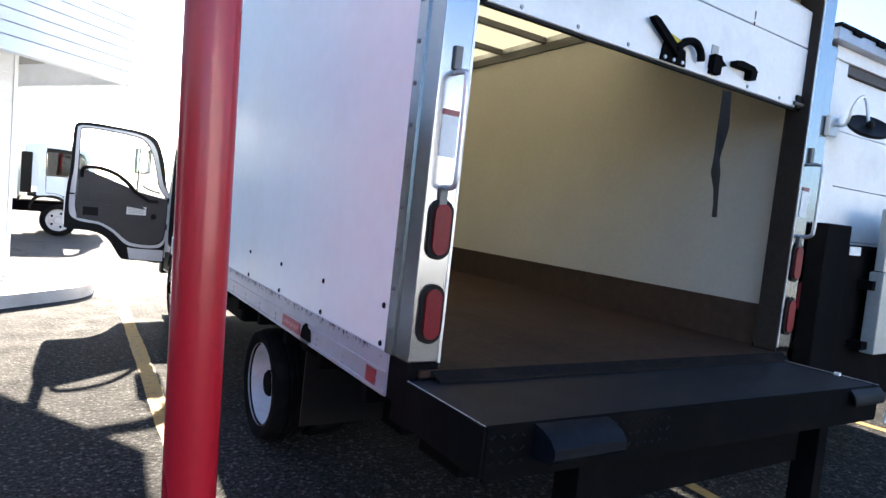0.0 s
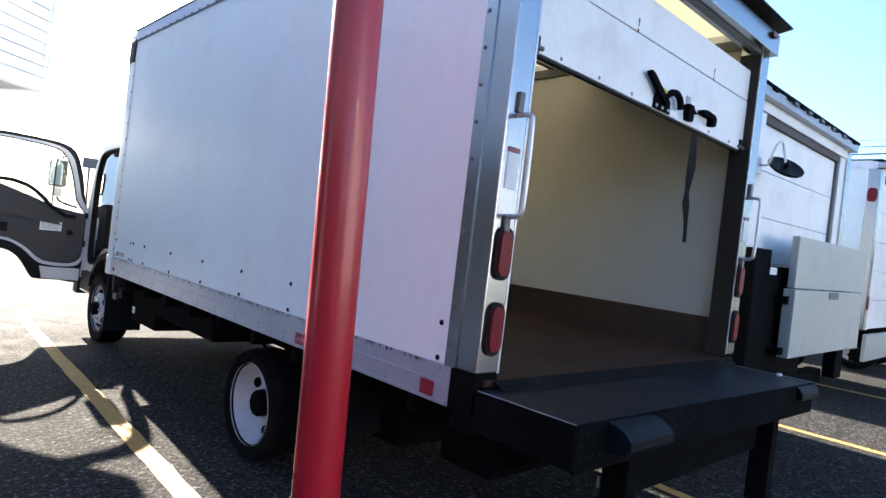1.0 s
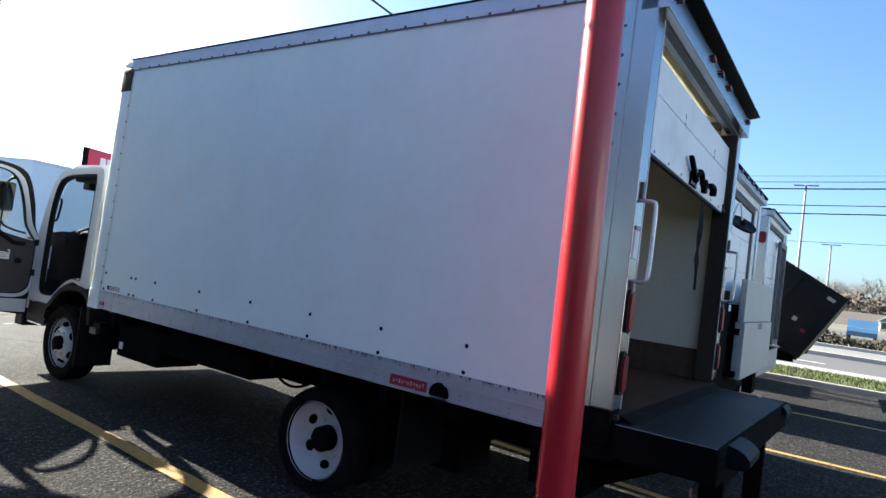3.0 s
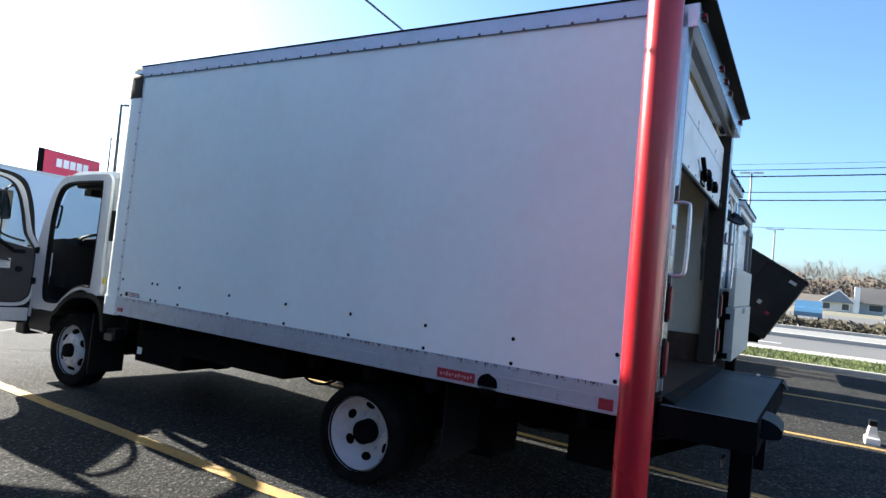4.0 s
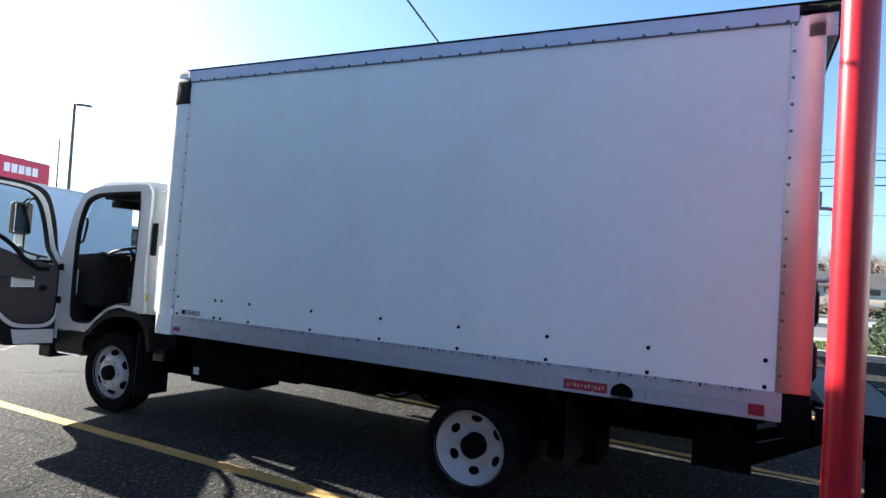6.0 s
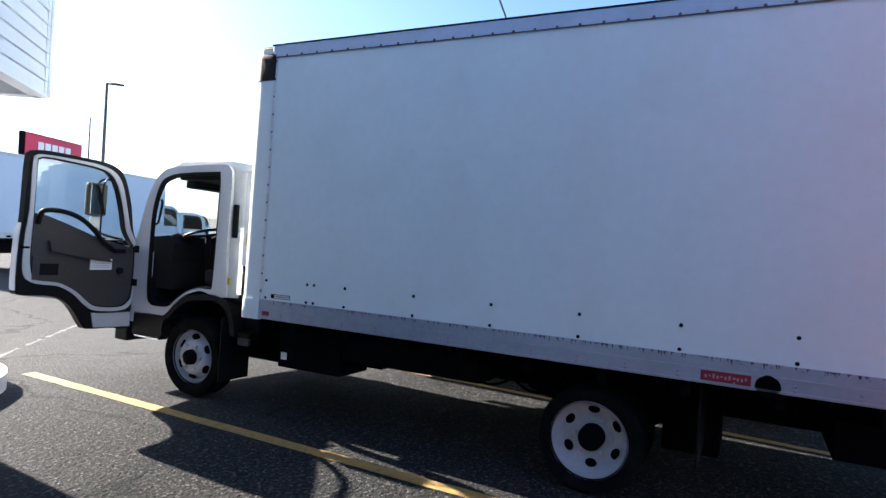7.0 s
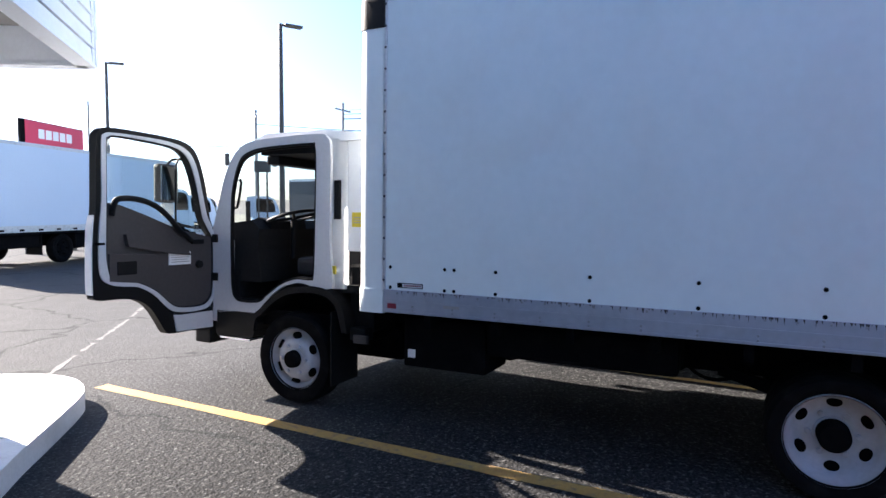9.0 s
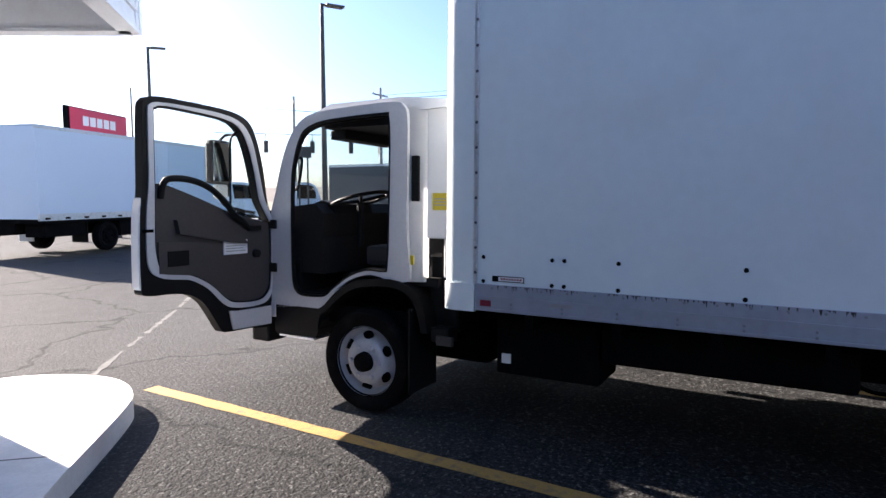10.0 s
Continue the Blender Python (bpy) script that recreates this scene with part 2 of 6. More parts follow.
def asphalt():
    m = bpy.data.materials.new("lot_asphalt")
    m.use_nodes = True
    nt = m.node_tree
    b = nt.nodes["Principled BSDF"]
    co = nt.nodes.new("ShaderNodeTexCoord")

    def node(kind, **kw):
        n = nt.nodes.new("ShaderNode" + kind)
        for k, v in kw.items():
            n.inputs[k].default_value = v
        return n

    def mixc(fac, a, c):
        x = nt.nodes.new("ShaderNodeMix")
        x.data_type = "RGBA"
        nt.links.new(fac, x.inputs["Factor"])
        for key, val in (("A", a), ("B", c)):
            if isinstance(val, tuple):
                x.inputs[key].default_value = (*val, 1)
            else:
                nt.links.new(val, x.inputs[key])
        return x.outputs["Result"]

    def rng(src, a, c, lo=0.0, hi=1.0):
        r = node("MapRange")
        for k, v in (("From Min", a), ("From Max", c), ("To Min", lo), ("To Max", hi)):
            r.inputs[k].default_value = v
        nt.links.new(src, r.inputs["Value"])
        return r.outputs["Result"]

    big = node("TexNoise", Scale=0.35, Detail=6.0)
    mid = node("TexNoise", Scale=3.5, Detail=6.0)
    grit = node("TexNoise", Scale=30.0, Detail=5.0)
    stones = node("TexVoronoi", Scale=62.0)
    pits = node("TexNoise", Scale=42.0, Detail=3.0)
    cracks = node("TexVoronoi", Scale=0.33)
    cracks.feature = "DISTANCE_TO_EDGE"
    warp = node("TexNoise", Scale=1.6, Detail=5.0)
    add = nt.nodes.new("ShaderNodeVectorMath")
    add.operation = "MULTIPLY_ADD"
    add.inputs[1].default_value = (0.9, 0.9, 0.0)
    nt.links.new(co.outputs["Object"], add.inputs[2])
    nt.links.new(co.outputs["Object"], warp.inputs["Vector"])
    nt.links.new(warp.outputs["Color"], add.inputs[0])
    nt.links.new(add.outputs[0], cracks.inputs["Vector"])
    for n in (big, mid, grit, stones, pits):
        nt.links.new(co.outputs["Object"], n.inputs["Vector"])
    c = mixc(rng(big.outputs["Fac"], 0.35, 0.65), (0.029, 0.029, 0.0295), (0.045, 0.045, 0.0452))
    c = mixc(rng(mid.outputs["Fac"], 0.45, 0.7, 0, 0.7), c, (0.040, 0.040, 0.040))
    c = mixc(rng(grit.outputs["Fac"], 0.53, 0.63, 0, 0.85), c, (0.135, 0.135, 0.131))
    c = mixc(rng(pits.outputs["Fac"], 0.53, 0.60, 0, 0.85), c, (0.008, 0.008, 0.008))
    c = mixc(rng(stones.outputs["Distance"], 0.35, 0.6, 0, 0.7), c, (0.014, 0.014, 0.014))
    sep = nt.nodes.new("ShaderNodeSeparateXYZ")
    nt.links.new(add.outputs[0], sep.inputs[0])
    # low-sun sheen of the far lot, mixed into the colour along y
    far_sheen = rng(sep.outputs["Y"], 4.5, 9.5, 0.0, 0.65)
    c = mixc(far_sheen, c, (0.105, 0.105, 0.105))
    c = mixc(rng(cracks.outputs["Distance"], 0.0, 0.012, 0.5, 0), c, (0.008, 0.012, 0.012))
    nt.links.new(c, b.inputs["Base Color"])
    nt.links.new(rng(mid.outputs["Fac"], 0.35, 0.7, 0.8, 0.95), b.inputs["Roughness"])
    b.inputs["Specular IOR Level"].default_value = 0.04
    bn = node("Bump", Strength=0.8, Distance=0.006)
    nt.links.new(stones.outputs["Distance"], bn.inputs["Height"])
    lump = node("TexNoise", Scale=24.0, Detail=4.0)
    nt.links.new(co.outputs["Object"], lump.inputs["Vector"])
    coarse = node("Bump", Strength=0.7, Distance=0.02)
    nt.links.new(lump.outputs["Fac"], coarse.inputs["Height"])
    nt.links.new(bn.outputs["Normal"], coarse.inputs["Normal"])
    nt.links.new(coarse.outputs["Normal"], b.inputs["Normal"])
    return m


ASPHALT = asphalt()

# ---- mesh helpers ----
AT = [Matrix()]


def part(name, bm, material, parent=None, label="", smooth=False, bevel=0.0):
    """Links a bmesh as one mesh object, under a thing or a part where one is given."""
    if bevel:
        bmesh.ops.bevel(bm, geom=[e for e in bm.edges if e.is_manifold and e.calc_face_angle(0) > 0.6], offset=bevel, segments=2, affect="EDGES", profile=0.6, clamp_overlap=True)
    bmesh.ops.recalc_face_normals(bm, faces=bm.faces[:])
    bm.transform(AT[-1])
    me = bpy.data.meshes.new(name)
    bm.to_mesh(me)
    bm.free()
    me.materials.append(material)
    if smooth:
        me.shade_smooth()
        for p in me.polygons:
            p.use_smooth = True
        me.set_sharp_from_angle(angle=radians(38))
    ob = new(name, me)
    if parent:
        ob.parent = parent
        ob.matrix_parent_inverse = parent.matrix_basis.inverted() if parent.type == "EMPTY" else Matrix()
    if label:
        tagged(ob, label)
    return ob


def thing(name, place, label, category, group="", kind=""):
    ob = new(name)
    ob.empty_display_size = 0.3
    ob.matrix_basis = Matrix.Translation(AT[-1] @ Vector(place))
    return tagged(ob, label, category, group, kind)


def box(x0, x1, y0, y1, z0, z1, bm=None, turn=None):
    bm = bm or bmesh.new()
    m = Matrix.Translation(((x0 + x1) / 2, (y0 + y1) / 2, (z0 + z1) / 2))
    if turn:
        m = m @ turn
    bmesh.ops.create_cube(bm, size=1, matrix=m @ Matrix.Diagonal((x1 - x0, y1 - y0, z1 - z0, 1)))
    return bm


AX = {"x": (1, 2, 0), "y": (0, 2, 1), "z": (0, 1, 2)}


def place(axis, u, v, w):
    i, j, k = AX[axis]
    p = [0, 0, 0]
    p[i], p[j], p[k] = u, v, w
    return p


def prism(pts, axis, a, b, bm=None):
    """An outline in the plane across axis, drawn out from a to b."""
    bm = bm or bmesh.new()
    lo = [bm.verts.new(place(axis, u, v, a)) for u, v in pts]
    hi = [bm.verts.new(place(axis, u, v, b)) for u, v in pts]
    bm.faces.new(lo)
    bm.faces.new(hi[::-1])
    n = len(pts)
    for i in range(n):
        bm.faces.new((lo[i], lo[(i + 1) % n], hi[(i + 1) % n], hi[i]))
    return bm


def cast(poly, c, ang):
    """Where the ray from c at an angle leaves a closed outline."""
    d = (math.cos(ang), math.sin(ang))
    best = 0.0
    for (x0, y0), (x1, y1) in zip(poly, poly[1:] + poly[:1]):
        ex, ey = x1 - x0, y1 - y0
        det = ex * d[1] - ey * d[0]
        if abs(det) < 1e-12:
            continue
        t = (ex * (y0 - c[1]) - ey * (x0 - c[0])) / det
        s = (d[0] * (y0 - c[1]) - d[1] * (x0 - c[0])) / det
        if t > 0 and -1e-9 <= s <= 1 + 1e-9:
            best = max(best, t)
    return (c[0] + best * d[0], c[1] + best * d[1])


def ring(outer, inner, axis, a, b, c, bm=None):
    """A plate with an opening: both outlines are seen whole from c."""
    bm = bm or bmesh.new()
    angs = sorted({round(math.atan2(p[1] - c[1], p[0] - c[0]), 5) for p in outer + inner})
    loops = [[bm.verts.new(place(axis, *cast(poly, c, g), w)) for g in angs] for poly in (outer, inner) for w in (a, b)]
    n = len(angs)
    oa, ob_, ia, ib = loops
    for i in range(n):
        j = (i + 1) % n
        for q in ((oa[i], oa[j], ia[j], ia[i]), (ob_[i], ib[i], ib[j], ob_[j]), (oa[i], ob_[i], ob_[j], oa[j]), (ia[i], ia[j], ib[j], ib[i])):
            bm.faces.new(q)
    return bm


def rounded(u0, u1, v0, v1, r, n=4):
    pts = []
    for cu, cv, a0 in ((u1 - r, v1 - r, 0), (u0 + r, v1 - r, 90), (u0 + r, v0 + r, 180), (u1 - r, v0 + r, 270)):
        for i in range(n + 1):
            g = radians(a0 + 90 * i / n)
            pts.append((cu + r * math.cos(g), cv + r * math.sin(g)))
    return pts


def smooth_line(pts, per=6):
    """A soft curve through a few points."""
    out = []
    p = [pts[0]] + list(pts) + [pts[-1]]
    for i in range(1, len(p) - 2):
        for k in range(per):
            t = k / per
            out.append(tuple(0.5 * (2 * b + (c - a) * t + (2 * a - 5 * b + 4 * c - d) * t * t + (3 * b - a - 3 * c + d) * t ** 3)
                             for a, b, c, d in zip(p[i - 1], p[i], p[i + 1], p[i + 2])))
    out.append(tuple(pts[-1]))
    return out


def loop(pts, per=4):
    """A soft closed curve through a few points."""
    n, out = len(pts), []
    for i in range(n):
        a, b, c, d = (pts[(i + k) % n] for k in (-1, 0, 1, 2))
        for k in range(per):
            t = k / per
            out.append(tuple(0.5 * (2 * q + (r - p) * t + (2 * p - 5 * q + 4 * r - s) * t * t + (3 * q - p - 3 * r + s) * t ** 3) for p, q, r, s in zip(a, b, c, d)))
    return out


def turned(profile, axis, centre, n=32, bm=None, caps=True):
    """A profile of (distance along axis, radius) turned round an axis through centre."""
    bm = bm or bmesh.new()
    i, j, k = AX[axis]
    rows = []
    for w, r in profile:
        row = []
        for s in range(n):
            g = math.tau * s / n
            p = [0, 0, 0]
            p[i], p[j], p[k] = centre[i] + r * math.cos(g), centre[j] + r * math.sin(g), centre[k] + w
            row.append(bm.verts.new(p))
        rows.append(row)
    for a, b in zip(rows, rows[1:]):
        for s in range(n):
            bm.faces.new((a[s], a[(s + 1) % n], b[(s + 1) % n], b[s]))
    for row in (rows[0], rows[-1]):
        if caps and profile[rows.index(row)][1] > 1e-4:
            bm.faces.new(row)
    bmesh.ops.remove_doubles(bm, verts=bm.verts[:], dist=1e-6)
    return bm


def tube(path, r, n=8, bm=None, r2=None):
    """A rod along a line of points."""
    bm = bm or bmesh.new()
    path = [Vector(p) for p in path]
    rows = []
    up = Vector((0.13, 0.21, 0.97))
    for i, p in enumerate(path):
        d = (path[min(i + 1, len(path) - 1)] - path[max(i - 1, 0)]).normalized()
        s = d.cross(up)
        if s.length < 0.1:
            s = d.cross(Vector((1, 0, 0)))
        s.normalize()
        q = d.cross(s)
        rad = r if r2 is None else r + (r2 - r) * i / (len(path) - 1)
        rows.append([bm.verts.new(p + rad * (math.cos(math.tau * k / n) * s + math.sin(math.tau * k / n) * q)) for k in range(n)])
    for a, b in zip(rows, rows[1:]):
        for k in range(n):
            bm.faces.new((a[k], a[(k + 1) % n], b[(k + 1) % n], b[k]))
    bm.faces.new(rows[0])
    bm.faces.new(rows[-1][::-1])
    return bm


def dome(bm, axis, c, r, sign=-1, n=6):
    """A small rivet head on a surface across axis."""
    i, j, k = AX[axis]
    rows = []
    for h, f in ((0, 1.0), (0.45 * r, 0.7)):
        row = []
        for s in range(n):
            g = math.tau * s / n
            p = [0, 0, 0]
            p[i], p[j], p[k] = c[i] + r * f * math.cos(g), c[j] + r * f * math.sin(g), c[k] + sign * h
            row.append(bm.verts.new(p))
        rows.append(row)
    for s in range(n):
        bm.faces.new((rows[0][s], rows[0][(s + 1) % n], rows[1][(s + 1) % n], rows[1][s]))
    bm.faces.new(rows[1])
    return bm

# ---- ground and setting ----


def slab(name, x0, x1, y0, y1, z0, z1, material, label="", category="", kind="structure", bevel=0.0):
    return tagged(part(name, box(x0, x1, y0, y1, z0, z1), material, None, label, bevel=bevel), "", category, "", kind)


def lot_z(x):
    """The lot falls a little towards the middle of the row of trucks and rises again to the verge."""
    knots = ((-0.2, 0.0), (0.3, -0.005), (2.3, -0.08), (7.0, -0.08), (12.0, 0.0))
    if x <= knots[0][0] or x >= knots[-1][0]:
        return 0.0
    for (xa, za), (xb, zb) in zip(knots, knots[1:]):
        if x <= xb:
            return za + (zb - za) * (x - xa) / (xb - xa)


def lot_rise(x, y):
    """Beyond the cab the lot rises slightly."""
    return 0.10 * min(1.0, max(0.0, (y - 8.5) / 9.0)) * min(1.0, max(0.0, (12.0 - x) / 5.0), max(0.0, x / 4.0))


gbm = bmesh.new()
GX = (-1200, -300, -80, -20, -6, -0.2, 0.3, 2.3, 4.0, 7.0, 12.0, 30, 100, 300, 1200)
GY = (-1200, -300, -80, -20, -5, 0, 5, 8.5, 13, 17.5, 30, 80, 300, 1200)
grid = [[gbm.verts.new((x, y, lot_z(x) + lot_rise(x, y))) for y in GY] for x in GX]
for ra, rb in zip(grid, grid[1:]):
    for k in range(len(GY) - 1):
        gbm.faces.new((ra[k], rb[k], rb[k + 1], ra[k + 1]))
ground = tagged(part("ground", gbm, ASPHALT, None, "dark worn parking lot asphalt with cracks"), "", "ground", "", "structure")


def painted_line(name, x, w, y0, y1, material, label, dx=0.0, seed=1):
    """A painted stripe with ragged edges, lying on the lot."""
    rng = random.Random(seed)
    bm = bmesh.new()
    n = max(4, int(abs(y1 - y0) / 0.12))
    rows = []
    for i in range(n + 1):
        t = i / n
        y, cx = y0 + (y1 - y0) * t, x + dx * t
        a, b = (rng.uniform(-0.006, 0.006) for _ in range(2))
        rows.append([bm.verts.new((q, y, lot_z(q) + 0.004)) for q in (cx - w / 2 + a, cx + w / 2 + b)])
    for p, q in zip(rows, rows[1:]):
        bm.faces.new((p[0], p[1], q[1], q[0]))
    return tagged(part(name, bm, material, None, label), "", "road marking", "", "structure")


painted_line("stall_line_1", -0.405, 0.12, 1.2, 7.52, YELLOWPAINT, "worn yellow stall line beside the truck", dx=0.165, seed=2)
painted_line("stall_line_2", 2.37, 0.10, -0.8, 5.2, YELLOWPAINT, "worn yellow stall line under the truck", dx=0.50, seed=3)
painted_line("stall_line_3", 5.375, 0.10, -4.6, 1.6, YELLOWPAINT, "worn yellow stall line between parked trucks", seed=4)
painted_line("stall_line_4", 8.6, 0.12, -4.6, 1.2, YELLOWPAINT, "worn yellow stall line", seed=5)
lbm = bmesh.new()
rng = random.Random(21)
pts = [(-0.45 + 0.0775 * i, 8.09 + 0.0697 * i) for i in range(61)]
wid = [rng.uniform(0.008, 0.042) for _ in pts]
for (xa, ya), (xb, yb), wa, wb in zip(pts, pts[1:], wid, wid[1:]):
    if rng.random() < 0.22:
        continue
    d = Vector((yb - ya, xa - xb)).normalized()
    lbm.faces.new([lbm.verts.new((x, y, lot_z(x) + lot_rise(x, y) + 0.004)) for x, y in ((xa - d.x * wa, ya - d.y * wa), (xa + d.x * wa, ya + d.y * wa), (xb + d.x * wb, yb + d.y * wb), (xb - d.x * wb, yb - d.y * wb))])
tagged(part("seam_line", lbm, FADEDPAINT, None, "faded pale line across the asphalt"), "", "road marking", "", "structure")

# verge, pavement, road and its far side
slab("kerb_1", 12.75, 12.90, -90, 90, -0.02, 0.12, CONCRETE, "pale concrete kerb of the verge", "kerb", bevel=0.02)
slab("verge", 12.90, 15.7, -90, 90, -0.02, 0.10, GRASS, "green grass verge along the road", "grass")
slab("pavement", 15.7, 16.9, -90, 90, -0.02, 0.11, CONCRETE, "pale concrete pavement", "pavement")
slab("road", 16.9, 24.3, -300, 300, -0.02, 0.006, ROADMAT, "grey asphalt road", "road")
slab("median", 24.3, 24.6, -200, 200, -0.02, 0.16, CONCRETE, "low concrete median kerb", "kerb", bevel=0.02)
# far lanes are coloured paler to carry the sun's grazing glare
slab("road_far", 24.6, 32.4, -300, 300, -0.02, 0.006, mat("pale_road_with_glare", (0.17, 0.17, 0.165), 0.85, var=0.08, big=0.2), "pale far carriageway", "road")
slab("kerb_2", 32.4, 32.7, -200, 200, -0.02, 0.16, CONCRETE, "pale concrete kerb across the road", "kerb", bevel=0.02)
slab("far_ground", 32.7, 130.0, -250, 250, -0.02, 0.05, mat("dull_far_grass", (0.13, 0.12, 0.08), 0.9, var=0.25, big=0.1, fine=4), "dull brown grass across the road", "grass")
hb = prism([(130.0, 0.05), (200.0, 5.5), (420.0, 9.0), (420.0, -0.5), (130.0, -0.5)], "y", -300, 300)
tagged(part("far_hill", hb, mat("brown_far_hill", (0.085, 0.072, 0.060), 0.9, var=0.2, big=0.05, fine=1.5), None, "low brown hill in the distance"), "", "hill", "", "structure")
for i in range(8):
    y = -24 + 6 * i
    slab("lane_mark", 20.1, 20.25, y, y + 3, -0.01, 0.010, WHITEPRINT, "white dashed lane marking on the road", "road marking")

rng = random.Random(11)
gb = bmesh.new()
for i in range(9000):
    x, y = rng.uniform(12.92, 15.68), rng.uniform(-7, 3.5)
    h, g = rng.uniform(0.03, 0.09), rng.uniform(0, math.tau)
    w = 0.012
    a = Vector((math.cos(g), math.sin(g), 0)) * w
    tip = Vector((x + rng.uniform(-0.03, 0.03), y + rng.uniform(-0.03, 0.03), 0.1 + h))
    gb.faces.new([gb.verts.new(v) for v in (Vector((x, y, 0.09)) - a, Vector((x, y, 0.09)) + a, tip)])
tagged(part("grass_blades", gb, GRASS, None, "short green grass blades on the verge"), "", "grass", "", "stuff")

# ---- canopy building with its island ----
E1, E2 = Vector((-0.747, -0.665, 0)), Vector((-0.5, 0.866, 0))
CORNER = Vector((-0.165, 7.605, 0.078))
CAN = Matrix(((E1.x, E2.x, 0, CORNER.x), (E1.y, E2.y, 0, CORNER.y), (0, 0, 1, CORNER.z), (0, 0, 0, 1)))
AT.append(CAN)
canopy = thing("canopy", (2, 2, 2.71), "white canopy with lap siding fascia and panelled soffit", "canopy", kind="structure")
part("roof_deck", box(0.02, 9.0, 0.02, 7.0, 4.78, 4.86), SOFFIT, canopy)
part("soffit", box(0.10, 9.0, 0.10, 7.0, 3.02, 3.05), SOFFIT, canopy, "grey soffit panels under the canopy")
for i in range(15):
    z = 2.72 + 0.14 * i
    bm = prism([(-0.022, z), (0.10, z), (0.10, z + 0.130), (-0.006, z + 0.130)], "y", -0.022, 7.0)
    part("siding_board", bm, SIDING, canopy)
    bm = prism([(-0.022, z), (0.10, z), (0.10, z + 0.130), (-0.006, z + 0.130)], "x", 0.101, 9.0)
    part("siding_board", bm, SIDING, canopy)
part("backing", box(0.05, 0.11, 0.05, 7.0, 2.72, 4.80), SIDING, canopy)
part("backing", box(0.11, 9.0, 0.05, 0.11, 2.72, 4.80), SIDING, canopy)
part("corner_trim", box(-0.035, 0.03, -0.035, 0.03, 2.70, 4.82), SIDING, canopy, bevel=0.006)
part("bottom_trim", box(0.031, 9.0, -0.03, 0.12, 2.695, 2.72), SIDING, canopy)
part("bottom_trim", box(-0.03, 0.12, 0.031, 7.0, 2.695, 2.72), SIDING, canopy)
for i in range(1, 14):
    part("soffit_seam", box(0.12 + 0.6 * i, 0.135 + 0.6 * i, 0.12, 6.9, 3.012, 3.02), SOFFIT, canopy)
# pier with siding
pier = thing("canopy_pier", (1.9, 1.9, 0.074), "white siding clad pier carrying the canopy", "pier", kind="structure")
part("core", box(1.07, 2.65, 1.08, 3.20, 0.068, 3.02), SIDING, pier)
for i in range(25):
    z = 0.10 + 0.115 * i
    part("siding_board", prism([(1.065, z), (1.08, z), (1.08, z + 0.114), (1.073, z + 0.114)], "x", 1.05, 2.67), SIDING, pier)
    part("siding_board", prism([(1.05, z), (1.07, z), (1.07, z + 0.114), (1.062, z + 0.114)], "y", 1.08, 3.22), SIDING, pier)
part("corner_trim", box(1.035, 1.09, 1.05, 1.105, 0.068, 3.01), SIDING, pier, bevel=0.006)
# out of view, added so the rear post mirrors something dark
wing = thing("unseen_wing", (5.5, 5.0, 0), "unseen wing with dark glass front, added under the canopy", "building", kind="structure")
part("glass_front", box(2.75, 9.0, 3.40, 3.50, 0.15, 3.01), DARKBOX, wing, "dark glass front")
part("glass_front", box(2.75, 2.85, 3.51, 7.0, 0.15, 3.01), DARKBOX, wing, "dark glass front")
for k in range(6):
    part("mullion", box(2.80 + 1.2 * k, 2.87 + 1.2 * k, 3.35, 3.40, 0.15, 3.01), ALU, wing)
part("sill", box(2.70, 9.0, 3.33, 3.52, -0.10, 0.149), CONCRETE, wing)
AT.pop()

# island, a raised slab with a rounded nose and sawn joints
nose = smooth_line([(-1.64, 6.22), (-0.87, 6.87), (-0.64, 7.15), (-0.53, 7.45), (-0.54, 7.71), (-0.64, 7.98), (-0.86, 8.25), (-1.22, 8.41), (-1.69, 8.48)], 5)
island = part("island", prism([(-7.0, 1.37)] + nose + [(-9.0, 9.3), (-14.0, 5.0)], "z", -0.02, 0.15), KERB, None, "white painted concrete island with rounded nose", bevel=0.02, smooth=True)
tagged(island, "", "kerb island", "", "structure")
for k in range(4):
    ax, ay = -1.45 - 1.1 * k, 6.39 - 0.996 * k
    jb = prism([(ax, ay), (ax - 0.92, ay + 1.016), (ax - 0.929, ay + 1.008), (ax - 0.009, ay - 0.008)], "z", 0.149, 0.1515)
    part("joint", jb, mat("dark_joint_grime", (0.16, 0.155, 0.145), 0.95, var=0.3), island)

# unseen buildings added behind the camera: one with dark glass under a white fascia, and a grey hall in the sun
# this dark front holds low sky light back from under the truck
unseen_showroom = thing("unseen_showroom", (-11.0, -4.0, 0), "unseen building with dark glass front and white siding fascia, added to block sky", "building", kind="structure")
part("fascia", box(-11.0, -10.6, -11.0, 3.4, 3.0, 4.7), SIDING, unseen_showroom)
part("plinth", box(-11.0, -10.55, -11.0, 3.4, 0.0, 0.35), CONCRETE, unseen_showroom)
part("glass_front", box(-10.8, -10.7, -11.0, 3.4, 0.35, 3.0), DARKBOX, unseen_showroom, "dark glass front")
for k in range(9):
    part("mullion", box(-10.7, -10.62, -11.0 + 1.79 * k, -10.92 + 1.79 * k, 0.35, 3.0), ALU, unseen_showroom)
# added out of view to bounce sunlight onto the trucks' rear faces
bounce_hall = thing("unseen_hall", (6.0, -14.0, 0), "unseen low grey clad hall, added to bounce sunlight", "building", kind="structure")
part("wall", box(-2.0, 15.0, -14.3, -14.0, 0.0, 4.4), mat("grey_blue_cladding", (0.29, 0.315, 0.35), 0.6, var=0.05), bounce_hall)
